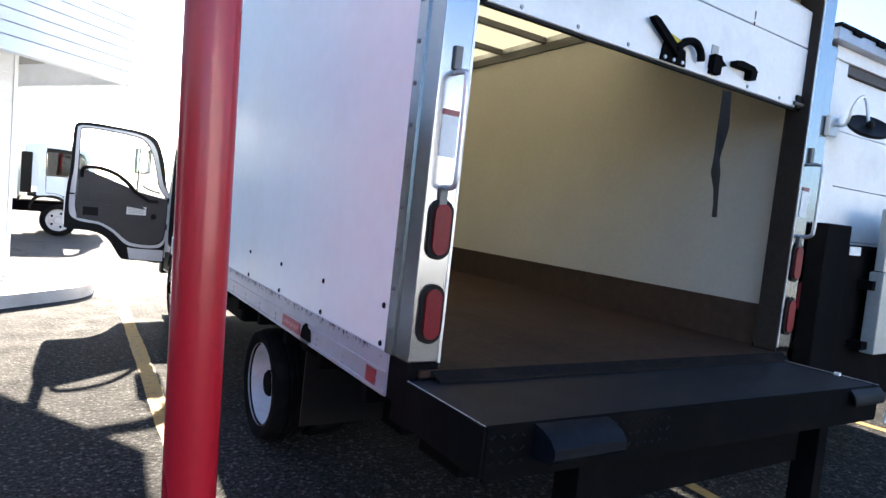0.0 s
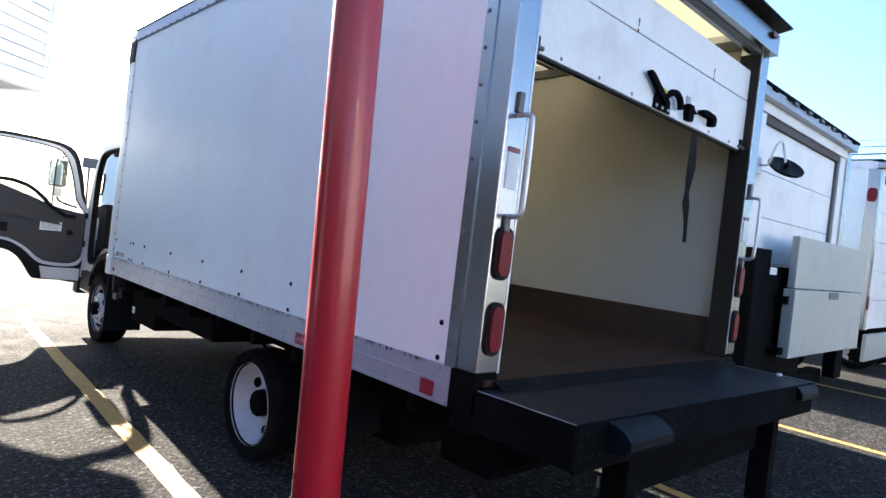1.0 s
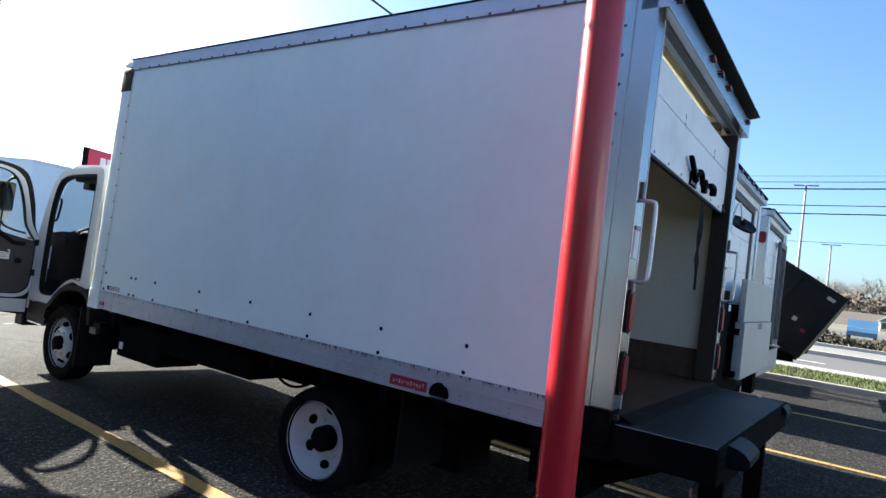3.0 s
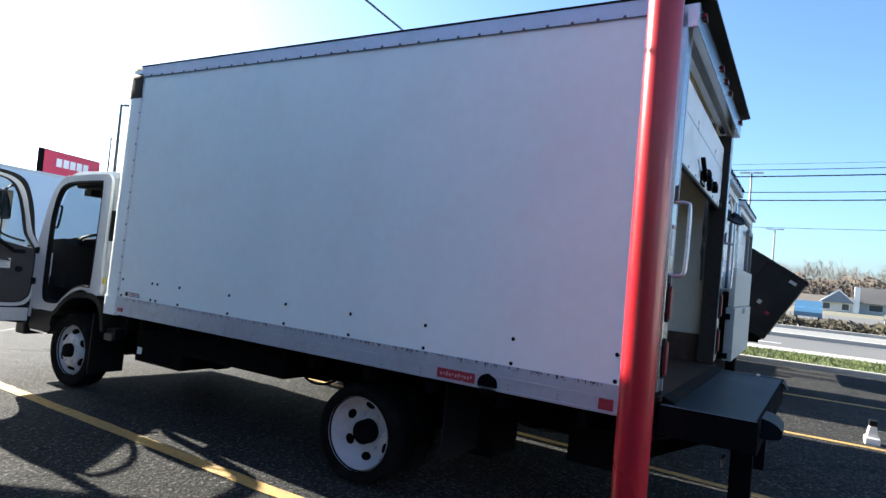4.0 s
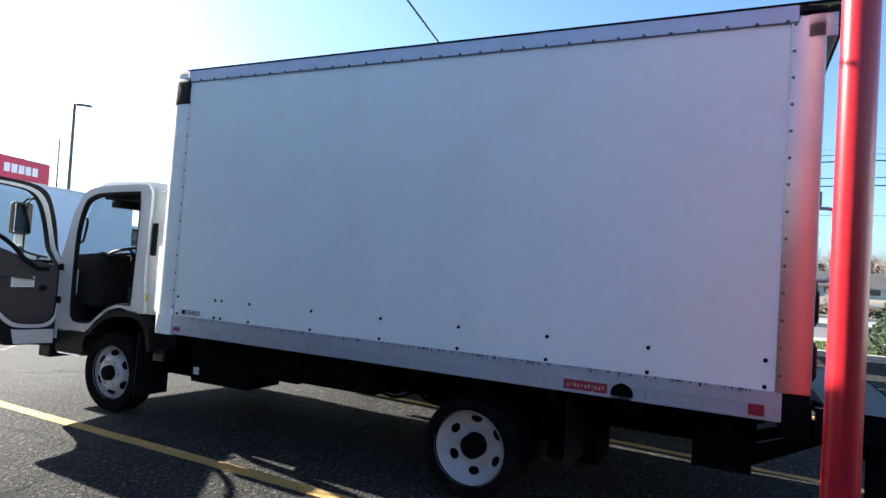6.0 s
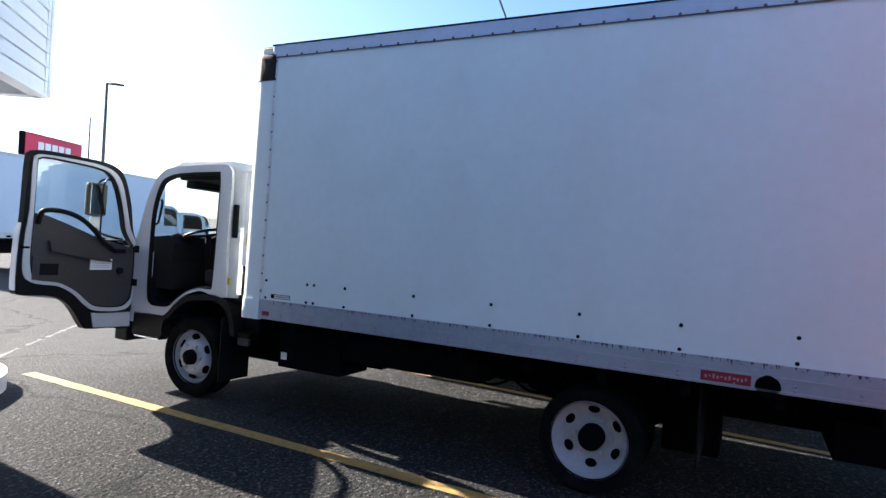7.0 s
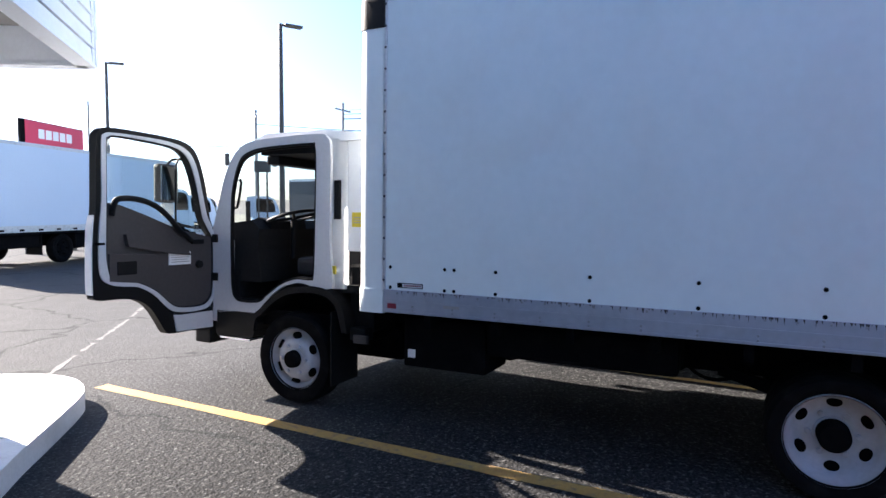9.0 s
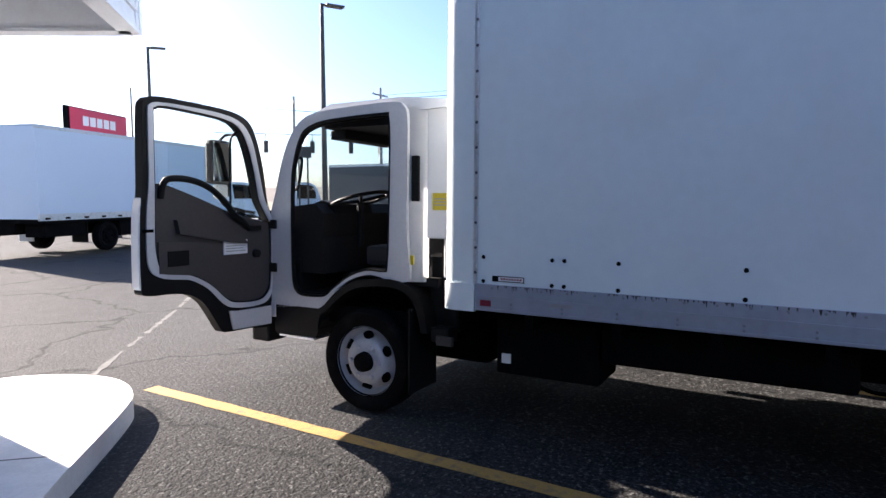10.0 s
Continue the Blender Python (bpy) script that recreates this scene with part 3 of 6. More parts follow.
part("roof_edge", box(-2.1, 15.1, -14.4, -13.9, 4.4, 4.6), ALU, bounce_hall)

# red pole
pole = thing("red_pole", (-0.690, -0.024, 0), "tall round steel pole painted glossy red", "pole")
AT.append(Matrix.Translation((-0.690, -0.024, 0)) @ Matrix.Rotation(radians(-0.95), 4, "Y") @ Matrix.Rotation(radians(-0.2), 4, "X"))
part("shaft", turned([(0.01, 0.072), (2.86, 0.072)], "z", (0, 0, 0), 40), REDPOLE, pole, smooth=True)
part("collar", turned([(2.86, 0.072), (2.862, 0.076), (2.90, 0.076), (2.902, 0.072), (4.6, 0.072)], "z", (0, 0, 0), 40), REDPOLE, pole, smooth=True)
AT.pop()
part("base_plate", box(-0.83, -0.55, -0.16, 0.12, 0.0, 0.02), REDPOLE, pole, bevel=0.004)

# ---- the box truck ----
W = 2.438


def wheel(parent, x, y, z, outward, rear, tyre_r=0.345, k=0.94):
    """A steel disc wheel. outward: -1 where its face looks to -x."""
    s = outward
    rim = [(0.0, 0.268), (0.012, 0.272), (0.02, 0.262), (0.045, 0.250), (0.12, 0.246), (0.20, 0.246), (0.215, 0.265), (0.22, 0.26), (0.20, 0.24)]
    if rear:
        disc = [(0.02, 0.255), (0.05, 0.243), (0.10, 0.232), (0.135, 0.205), (0.150, 0.15), (0.150, 0.105), (0.140, 0.10), (0.140, 0.0)]
    else:
        disc = [(0.02, 0.255), (0.045, 0.246), (0.072, 0.234), (0.080, 0.222), (0.058, 0.207), (0.022, 0.182), (0.006, 0.165), (0.0, 0.13), (0.006, 0.105), (0.002, 0.10), (0.002, 0.0)]
    rim, disc = [[(w, r * k) for w, r in q] for q in (rim, disc)]
    bm = turned([(-s * w, r) for w, r in disc], "x", (x, y, z), 48, caps=False)
    w_ob = part("wheel", bm, WHEEL, parent, "white painted steel disc wheel", smooth=True)
    part("rim", turned([(-s * w, r) for w, r in rim], "x", (x, y, z), 48, caps=False), WHEEL, w_ob, smooth=True)
    prof = [(0.02, 0.262 * k), (0.0, 0.28 * k), (-0.012, 0.85 * tyre_r), (-0.008, 0.945 * tyre_r), (0.02, tyre_r - 0.008), (0.05, tyre_r), (0.075, tyre_r), (0.078, tyre_r - 0.01), (0.088, tyre_r - 0.01), (0.091, tyre_r), (0.112, tyre_r), (0.115, tyre_r - 0.01), (0.125, tyre_r - 0.01), (0.128, tyre_r), (0.15, tyre_r), (0.153, tyre_r - 0.01), (0.163, tyre_r - 0.01), (0.166, tyre_r), (0.18, tyre_r), (0.21, tyre_r - 0.01), (0.235, 0.325), (0.235, 0.30), (0.215, 0.262)]
    bm = turned([(-s * w, r) for w, r in prof], "x", (x, y, z), 48, caps=False)
    part("tyre", bm, RUBBER, w_ob, "black ribbed truck tyre", smooth=True)
    for i in range(6):
        g = math.tau * i / 6 + (0.0 if rear else 0.05)
        rr, depth_h, tilt = (0.182, 0.140, 0.42) if rear else (0.187, 0.032, -0.95)
        bm = turned([(s * 0.010, 0.0), (s * 0.010, 0.037), (-s * 0.03, 0.037), (-s * 0.03, 0.0)], "x", (0, 0, 0), 16)
        bmesh.ops.transform(bm, verts=bm.verts, matrix=Matrix.Translation((x - s * depth_h, y, z)) @ Matrix.Rotation(g, 4, "X") @ Matrix.Translation((0, 0, rr)) @ Matrix.Rotation(s * tilt, 4, "Y") @ Matrix.Diagonal((1, 1.05, 0.80, 1)))
        part("vent_hole", bm, DARKHOLE, w_ob)
    hub = [(0.145, 0.085), (0.06, 0.082), (0.045, 0.07), (0.045, 0.0)] if rear else [(0.012, 0.072), (-0.045, 0.066), (-0.055, 0.052), (-0.055, 0.0)]
    part("hub", turned([(-s * w, r) for w, r in hub], "x", (x, y, z), 24), BLACKPAINT, w_ob, "black grease stained hub", smooth=True)
    for i in range(6):
        g = math.tau * i / 6
        a = 0.118 if not rear else 0.122
        d = 0.15 if rear else 0.004
        part("wheel_nut", turned([(0, 0.016), (s * 0.022, 0.016), (s * 0.026, 0.010)], "x", (x - s * d, y + a * math.cos(g), z + a * math.sin(g)), 6), WHEEL, w_ob)
    return w_ob


def cab(truck, opened, detail=True, body=None):
    """Tilt cab: its left flank at x 0.12, its nose at y 6.7."""
    door_paint = CABDARK if opened else SHADEDWHITE
    # closed cabs take the white that already carries its shade
    paint = CABWHITE if opened else SHADEDWHITE
    outer = [(5.31, 0.95), (5.31, 2.05), (5.36, 2.13), (5.46, 2.165), (6.0, 2.165), (6.14, 2.13), (6.24, 2.04), (6.42, 1.76), (6.50, 1.50), (6.53, 1.2), (6.53, 0.70),
             (6.10, 0.69), (6.02, 0.74), (5.93, 0.83), (5.80, 0.91), (5.64, 0.95), (5.47, 0.955)]
    inner = [(5.475, 1.02), (5.475, 2.04), (5.50, 2.075), (6.02, 2.075), (6.10, 2.05), (6.17, 1.98), (6.335, 1.72), (6.375, 1.50), (6.34, 1.38), (6.365, 1.2), (6.365, 0.86), (6.33, 0.80), (6.10, 0.79),
             (6.02, 0.84), (5.93, 0.92), (5.80, 0.985), (5.64, 1.01)]
    c = (5.9, 1.45)
    skin = loop([(6.552, 0.705), (6.567, 1.05), (6.567, 1.349), (6.508, 1.56), (6.427, 1.827), (6.328, 2.005), (6.213, 2.098), (6.062, 2.132), (5.808, 2.147), (5.446, 2.156), (5.355, 2.125), (5.323, 2.031), (5.325, 1.655), (5.328, 1.30), (5.30, 1.0),
                 (5.33, 0.950), (5.469, 0.945), (5.55, 0.972), (5.659, 0.978), (5.802, 0.935), (5.929, 0.845), (6.01, 0.755), (6.06, 0.708), (6.30, 0.704)])
    gap = loop([(6.340, 0.90), (6.349, 1.08), (6.349, 1.497), (6.329, 1.745), (6.251, 1.964), (6.137, 2.038), (5.952, 2.067), (5.52, 2.081), (5.476, 2.060), (5.463, 1.907), (5.470, 1.45), (5.484, 1.06), (5.52, 1.012), (5.66, 1.012), (5.802, 0.966), (5.948, 0.871), (6.022, 0.812), (6.10, 0.795), (6.252, 0.795), (6.315, 0.83)])
    seal = [(c[0] + (u - c[0]) * 0.985, c[1] + (v - c[1]) * 0.985) for u, v in gap]
    lining = [(c[0] + (u - c[0]) * (1.06 if u > c[0] else 0.97), c[1] + (v - c[1]) * 0.97) for u, v in gap]
    backing = [(c[0] + (u - c[0]) * 1.2, c[1] + (v - c[1]) * 1.06) for u, v in gap]
    # near ring greyer than the far one: its shade is put into the paint
    shell = part("cab", ring(skin, gap, "x", 0.12, 0.150, c), SILVERSHADE if opened else paint, truck, "white tilt cab with its driver door open" if opened else "white tilt cab", bevel=0.006, smooth=True)
    part("door_seal", ring([(c[0] + (u - c[0]) * 1.012, c[1] + (v - c[1]) * 1.012) for u, v in gap], seal, "x", 0.117, 0.151, c), BLACKPLASTIC, shell, "black rubber door seal", smooth=True)
    part("pillar_lining", ring(backing, lining, "x", 0.152, 0.185, c), CABDARK, shell, smooth=True)
    part("far_side", ring(skin, gap, "x", 2.07, 2.10, c), paint, shell)
    far_in = [(u, c[1] + (v - c[1]) * (0.88 if v > c[1] else 1.0)) for u, v in lining]
    part("far_lining", ring(backing, far_in, "x", 2.03, 2.069, c), CABDARK, shell)
    corner = bmesh.new()
    prof = [(0.152 + 0.055 * (1 - math.cos(radians(g))), 5.335 - 0.13 * math.sin(radians(g))) for g in range(0, 91, 15)]
    rows = [[corner.verts.new((x, y, z)) for x, y in prof] for z in (0.95, 1.245, 2.06, 2.12)]
    for ra, rb in zip(rows, rows[1:]):
        for i in range(len(prof) - 1):
            corner.faces.new((ra[i], ra[i + 1], rb[i + 1], rb[i]))
    bmesh.ops.solidify(corner, geom=corner.faces[:], thickness=0.02)
    part("rear_corner", corner, paint, shell, smooth=True)
    win = [(5.49, 1.42), (5.49, 2.06), (6.09, 2.06), (6.33, 1.74), (6.36, 1.42)]
    g = part("side_window", prism(win, "x", 2.055, 2.06), TINT if opened else DARKPANE, shell)
    g.visible_shadow = False
    part("far_door", prism([(5.49, 1.03), (5.49, 1.42), (6.36, 1.42), (6.36, 0.81), (6.1, 0.8), (5.9, 0.95), (5.7, 1.02)], "x", 2.04, 2.075), door_paint, shell)
    if not opened:
        part("near_door", prism([(5.49, 1.03), (5.49, 1.42), (6.36, 1.42), (6.36, 0.81), (6.1, 0.8), (5.9, 0.95), (5.7, 1.02)], "x", 0.135, 0.17), paint, shell)
        part("near_window", prism(win, "x", 0.152, 0.157), DARKPANE, shell)
    part("roof", prism([(5.05, 2.10), (5.05, 2.15), (5.4, 2.19), (6.0, 2.185), (6.16, 2.13), (6.16, 2.09), (5.4, 2.09)], "x", 0.16, 2.06), paint, shell, bevel=0.01)
    part("headliner", box(0.21, 2.0, 5.12, 6.10, 2.02, 2.088), CABDARK, shell)
    part("back_trim", box(0.24, 1.98, 5.102, 5.12, 1.0, 2.06), CABDARK, shell)
    part("back_wall", box(0.22, 2.0, 5.03, 5.10, 0.98, 2.10), paint, shell, bevel=0.015)
    part("rear_quarter", box(0.19, 0.23, 5.03, 5.212, 1.245, 2.13), paint, shell, bevel=0.01)
    part("rear_quarter", box(1.99, 2.03, 5.06, 5.33, 1.16, 2.13), paint, shell, bevel=0.01)
    part("nose", prism([(6.40, 0.70), (6.40, 1.30), (6.62, 1.30), (6.70, 1.1), (6.70, 0.62), (6.55, 0.60)], "x", 0.14, 2.08), paint, shell, bevel=0.02)
    ws = part("windscreen", prism([(6.61, 1.30), (6.625, 1.30), (6.165, 2.12), (6.15, 2.12)], "x", 0.20, 2.02), GLASS, shell)
    ws.visible_shadow = False
    part("bumper", box(0.10, 2.12, 6.58, 6.76, 0.40, 0.60), BLACKPLASTIC, shell, bevel=0.02)
    part("cab_floor", prism([(5.12, 0.98), (5.85, 0.98), (6.06, 0.80), (6.5, 0.80), (6.5, 0.74), (6.0, 0.74), (5.8, 0.92), (5.12, 0.92)], "x", 0.19, 2.04), CABDARK, shell)
    part("step_box", prism([(6.09, 0.70), (6.53, 0.70), (6.53, 0.50), (6.50, 0.47), (6.12, 0.49), (6.06, 0.62)], "x", 0.12, 0.45), BLACKPLASTIC, shell, "black plastic step under the door", bevel=0.012)
    part("step_tread", box(0.115, 0.40, 6.14, 6.48, 0.462, 0.476), ALU, shell)
    arch = smooth_line([(6.13, 0.55), (6.10, 0.68), (6.02, 0.745), (5.93, 0.83), (5.80, 0.91), (5.64, 0.95), (5.40, 0.955), (5.22, 0.86), (5.15, 0.62)], 4)
    inn = smooth_line([(6.09, 0.55), (6.06, 0.66), (5.99, 0.71), (5.90, 0.79), (5.78, 0.865), (5.64, 0.90), (5.42, 0.905), (5.27, 0.83), (5.20, 0.62)], 4)
    part("wheel_arch_lip", prism(arch + inn[::-1], "x", 0.10, 0.45), BLACKPLASTIC, shell, "black plastic wheel arch lip", bevel=0.006)
    if not opened:
        part("far_arch_lip", prism(arch + inn[::-1], "x", 1.77, 2.12), BLACKPLASTIC, shell)
        part("air_intake", box(1.98, 2.10, 4.98, 5.20, 1.0, 1.95), BLACKPLASTIC, shell, bevel=0.02)
    part("under_tray", box(0.20, 2.0, 5.20, 6.55, 0.60, 0.73), BLACKPAINT, shell)
    if detail:
        part("far_door_trim", box(1.995, 2.028, 5.12, 6.55, 0.78, 1.42), CABDARK, shell)
        part("front_trim", box(0.20, 2.02, 6.335, 6.398, 0.78, 1.05), CABDARK, shell)
        part("hinge_pillar", box(0.13, 0.19, 6.568, 6.574, 0.74, 1.42), CABDARK, shell)
        part("sun_visor", box(0.30, 1.0, 5.98, 6.12, 1.95, 2.02), CABDARK, shell, bevel=0.01)
        part("dashboard", prism([(6.10, 0.95), (6.14, 1.22), (6.12, 1.40), (6.20, 1.475), (6.52, 1.44), (6.56, 0.95)], "x", 0.21, 2.01), CABDARK, shell, "black plastic dashboard", bevel=0.02)
        part("instrument_hood", prism([(6.10, 1.40), (6.12, 1.47), (6.24, 1.50), (6.34, 1.47), (6.2, 1.40)], "x", 0.34, 0.80), BLACKPLASTIC, shell, bevel=0.012)
        part("centre_stack", prism([(5.92, 0.98), (5.96, 1.32), (6.06, 1.40), (6.12, 0.98)], "x", 1.05, 1.40), CABDARK, shell, bevel=0.012)
        sw = bmesh.new()
        rim = [(0.53 + 0.225 * math.cos(math.tau * i / 28), 0.225 * math.sin(math.tau * i / 28)) for i in range(29)]
        tilt = Matrix.Translation((0.53, 6.02, 1.505)) @ Matrix.Rotation(radians(-16), 4, "X")
        tube([tilt @ Vector((x - 0.53, y, 0)) for x, y in rim], 0.015, 8, sw)
        part("steering_wheel", sw, BLACKPLASTIC, shell, "black four-spoke steering wheel", smooth=True)
        sb = bmesh.new()
        tube([tilt @ Vector((0, 0, -0.02)), tilt @ Vector((0, 0.10, -0.35))], 0.03, 10, sb)
        for a in (40, 140, 220, 320):
            tube([tilt @ Vector((0, 0, -0.01)), tilt @ Vector((0.2 * math.cos(radians(a)), 0.2 * math.sin(radians(a)), 0))], 0.014, 6, sb)
        part("steering_column", sb, BLACKPLASTIC, shell)
        for x0 in (0.32, 0.98, 1.40):
            wid = 0.48 if x0 < 0.9 else 0.40
            part("seat_cushion", box(x0, x0 + wid, 5.32, 5.82, 1.02, 1.17), SEATCLOTH, shell, bevel=0.04)
            part("seat_back", prism([(5.16, 1.10), (5.30, 1.10), (5.24, 1.68), (5.14, 1.68)], "x", x0, x0 + wid), SEATCLOTH, shell, bevel=0.03)
        part("vent", box(0.140, 0.175, 5.252, 5.306, 1.492, 1.795), BLACKPLASTIC, shell, "black air outlet slot", bevel=0.008)
        for i in range(6):
            part("vent_slat", box(0.136, 0.142, 5.260, 5.298, 1.53 + 0.045 * i, 1.545 + 0.045 * i), BLACKPLASTIC, shell)
        part("sticker", box(0.1845, 0.1895, 5.045, 5.165, 1.435, 1.547), YELLOWSTICK, shell, "yellow warning sticker")
        part("sticker", box(0.135, 0.152, 5.285, 5.335, 1.067, 1.130), YELLOWSTICK, shell, "yellow warning sticker")
        for i in range(3):
            part("sticker_print", box(0.1815, 0.1845, 5.06, 5.15, 1.465 + 0.02 * i, 1.472 + 0.02 * i), GREYPRINT, shell)
        part("door_latch", box(0.125, 0.15, 5.462, 5.474, 1.30, 1.36), CHROME, shell)
        for z0, z1 in ((0.95, 1.10), (1.28, 1.42)):
            part("hinge", box(0.10, 0.19, 6.50, 6.58, z0, z0 + 0.07), BLACKPLASTIC, shell, bevel=0.008)
        part("marker_lamp", turned([(0, 0.035), (0.02, 0.032), (0.04, 0.02), (0.045, 0)], "z", (0.42, 6.05, 2.185), 12), AMBER, shell, "amber roof marker lamp", smooth=True)
        part("grab_bar", tube(smooth_line([(0.19, 6.385, 1.58), (0.20, 6.355, 1.60), (0.20, 6.315, 1.78), (0.19, 6.325, 1.82)], 5), 0.012, 8), BLACKPLASTIC, shell, smooth=True)
        # passenger mirror beyond the far window
        part("far_mirror", box(2.22, 2.36, 6.42, 6.52, 1.45, 1.85), BLACKPLASTIC, shell, bevel=0.03)
        part("mirror_arm", tube([(2.09, 6.40, 1.55), (2.24, 6.46, 1.60)], 0.014, 8), BLACKPLASTIC, shell)
    return shell


def driver_door(truck):
    """The driver door, swung out square to the cab; its inside looks to the rear."""
    y0, y1 = 6.575, 6.65
    outline = loop([(0.122, 0.545), (0.138, 0.78), (0.146, 1.05), (0.144, 1.349), (0.098, 1.50), (0.06, 1.741), (-0.011, 1.97), (-0.092, 2.072), (-0.25, 2.118), (-0.586, 2.133), (-0.814, 2.132), (-0.899, 2.104), (-0.924, 2.008), (-0.933, 1.563), (-0.95, 1.42),
                    (-0.960, 1.2), (-0.958, 0.96), (-0.935, 0.892), (-0.732, 0.881), (-0.60, 0.855), (-0.50, 0.79), (-0.42, 0.68), (-0.36, 0.585), (-0.31, 0.557), (-0.10, 0.55)])
    band = loop([(0.138, 0.893), (0.143, 1.30), (0.11, 1.42), (0.059, 1.52), (0.011, 1.711), (-0.052, 1.927), (-0.145, 2.04), (-0.309, 2.086), (-0.586, 2.098), (-0.79, 2.097), (-0.868, 2.080), (-0.892, 2.013), (-0.895, 1.611), (-0.914, 1.42), (-0.922, 1.183), (-0.902, 1.05),
                 (-0.831, 0.997), (-0.731, 0.975), (-0.60, 0.958), (-0.464, 0.885), (-0.335, 0.766), (-0.231, 0.722), (-0.011, 0.711), (0.105, 0.755)])
    inset = loop([(0.123, 0.895), (0.127, 1.28), (0.07, 1.40), (0.013, 1.50), (-0.031, 1.696), (-0.094, 1.897), (-0.176, 2.011), (-0.31, 2.057), (-0.587, 2.076), (-0.778, 2.079), (-0.84, 2.062), (-0.856, 2.015), (-0.858, 1.588), (-0.862, 1.42), (-0.864, 1.18), (-0.837, 1.058),
                  (-0.806, 1.019), (-0.73, 1.005), (-0.60, 0.988), (-0.445, 0.91), (-0.31, 0.795), (-0.21, 0.756), (-0.011, 0.746), (0.085, 0.79)])
    c = (-0.36, 1.35)
    door = part("driver_door", ring(outline, inset, "y", y0, y1 - 0.002, c), BLACKPLASTIC, truck, "open cab door with black seal and silver edge", bevel=0.008, smooth=True)
    part("painted_edge", ring(band, inset, "y", y0 - 0.010, y0 + 0.02, c), SILVERSHADE, door, "silver painted door edge", bevel=0.006, smooth=True)
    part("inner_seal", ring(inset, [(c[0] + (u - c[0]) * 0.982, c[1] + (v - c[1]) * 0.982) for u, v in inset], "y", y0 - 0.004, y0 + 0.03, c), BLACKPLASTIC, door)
    part("door_sill", prism([(-0.285, 0.705), (-0.20, 0.695), (0.118, 0.69), (0.118, 0.552), (-0.255, 0.566)], "y", y0 - 0.012, y0 + 0.01), SILVERSHADE, door, "silver lower door edge", bevel=0.006)
    part("skin_edge", prism(smooth_line([(-0.944, 1.50), (-0.962, 1.40), (-0.970, 1.2), (-0.970, 0.98), (-0.962, 0.93)], 5) + [(-0.945, 0.93), (-0.945, 1.50)], "y", y0 + 0.006, y1), CABWHITE, door)
    low = [(0.122, 1.28), (0.122, 0.895), (0.085, 0.79), (-0.011, 0.748), (-0.21, 0.758), (-0.31, 0.797), (-0.445, 0.912), (-0.60, 0.990), (-0.73, 1.007), (-0.806, 1.021), (-0.837, 1.06), (-0.85, 1.18)]
    belt2 = smooth_line([(-0.846, 1.59), (-0.773, 1.585), (-0.593, 1.529), (-0.401, 1.46), (-0.226, 1.398), (-0.008, 1.350), (0.122, 1.325)], 5)
    part("trim_panel", prism(belt2 + low, "y", y0 + 0.004, y1 - 0.01), TRIM, door, "dark grey moulded door trim", bevel=0.006)
    part("door_skin", prism([(-0.93, 1.42), (0.12, 1.34), (0.125, 0.80), (0.11, 0.58), (-0.28, 0.59), (-0.42, 0.75), (-0.58, 0.88), (-0.93, 0.92)], "y", y1 - 0.008, y1 + 0.02), CABWHITE, door)
    handle = smooth_line([(-0.81, 1.50, 0), (-0.808, 1.58, 0.02), (-0.77, 1.622, 0.035), (-0.62, 1.622, 0.035), (-0.47, 1.577, 0.035), (-0.345, 1.49, 0.035), (-0.25, 1.395, 0.03), (-0.17, 1.345, 0.02), (-0.10, 1.30, 0.0)], 6)
    part("grab_loop", tube([(u, y0 - w, v) for u, v, w in handle], 0.022, 10), BLACKPLASTIC, door, "black curved grab handle", smooth=True)
    part("door_pocket", prism([(-0.84, 1.02), (-0.84, 1.22), (-0.45, 1.20), (-0.40, 1.02), (-0.56, 0.985)], "y", y0 - 0.012, y0 + 0.006), TRIM, door, bevel=0.01)
    part("armrest", prism([(-0.70, 1.27), (-0.72, 1.36), (-0.45, 1.34), (-0.20, 1.26), (-0.12, 1.18), (-0.30, 1.20)], "y", y0 - 0.035, y0 + 0.006), TRIM, door, bevel=0.012)
    part("speaker_grille", box(-0.78, -0.62, y0 - 0.017, y0 - 0.010, 1.06, 1.16), BLACKPLASTIC, door, bevel=0.003)
    part("inner_handle", box(-0.10, 0.02, y0 - 0.02, y0 + 0.005, 1.27, 1.31), BLACKPLASTIC, door, bevel=0.006)
    part("window_winder_boss", turned([(-0.02, 0.03), (0.01, 0.035)], "y", (-0.02, y0, 1.10), 16), BLACKPLASTIC, door)
    lab = part("label", box(-0.322, -0.108, y0 - 0.006, y0 + 0.006, 1.108, 1.210), WHITEPRINT, door, "white instruction label")
    for i in range(4):
        part("label_print", box(-0.305, -0.13 - 0.02 * (i % 2), y0 - 0.009, y0 - 0.006, 1.128 + 0.019 * i, 1.135 + 0.018 * i), GREYPRINT, door)
    pane = part("window_pane", prism([(0.08, 1.36), (0.013, 1.50), (-0.031, 1.69), (-0.094, 1.89), (-0.176, 2.00), (-0.31, 2.05), (-0.587, 2.07), (-0.83, 2.05), (-0.846, 1.55), (-0.226, 1.38)], "y", 6.612, 6.617), GLASS, door)
    pane.visible_shadow = False
    part("quarter_bar", tube(smooth_line([(-0.10, 6.61, 1.99), (-0.17, 6.61, 1.975), (-0.215, 6.61, 1.91), (-0.222, 6.61, 1.75), (-0.222, 6.61, 1.40)], 5), 0.008, 8), BLACKPLASTIC, door, smooth=True)
    part("door_check", box(0.12, 0.19, 6.52, 6.60, 0.98, 1.02), ALU, door, bevel=0.004)
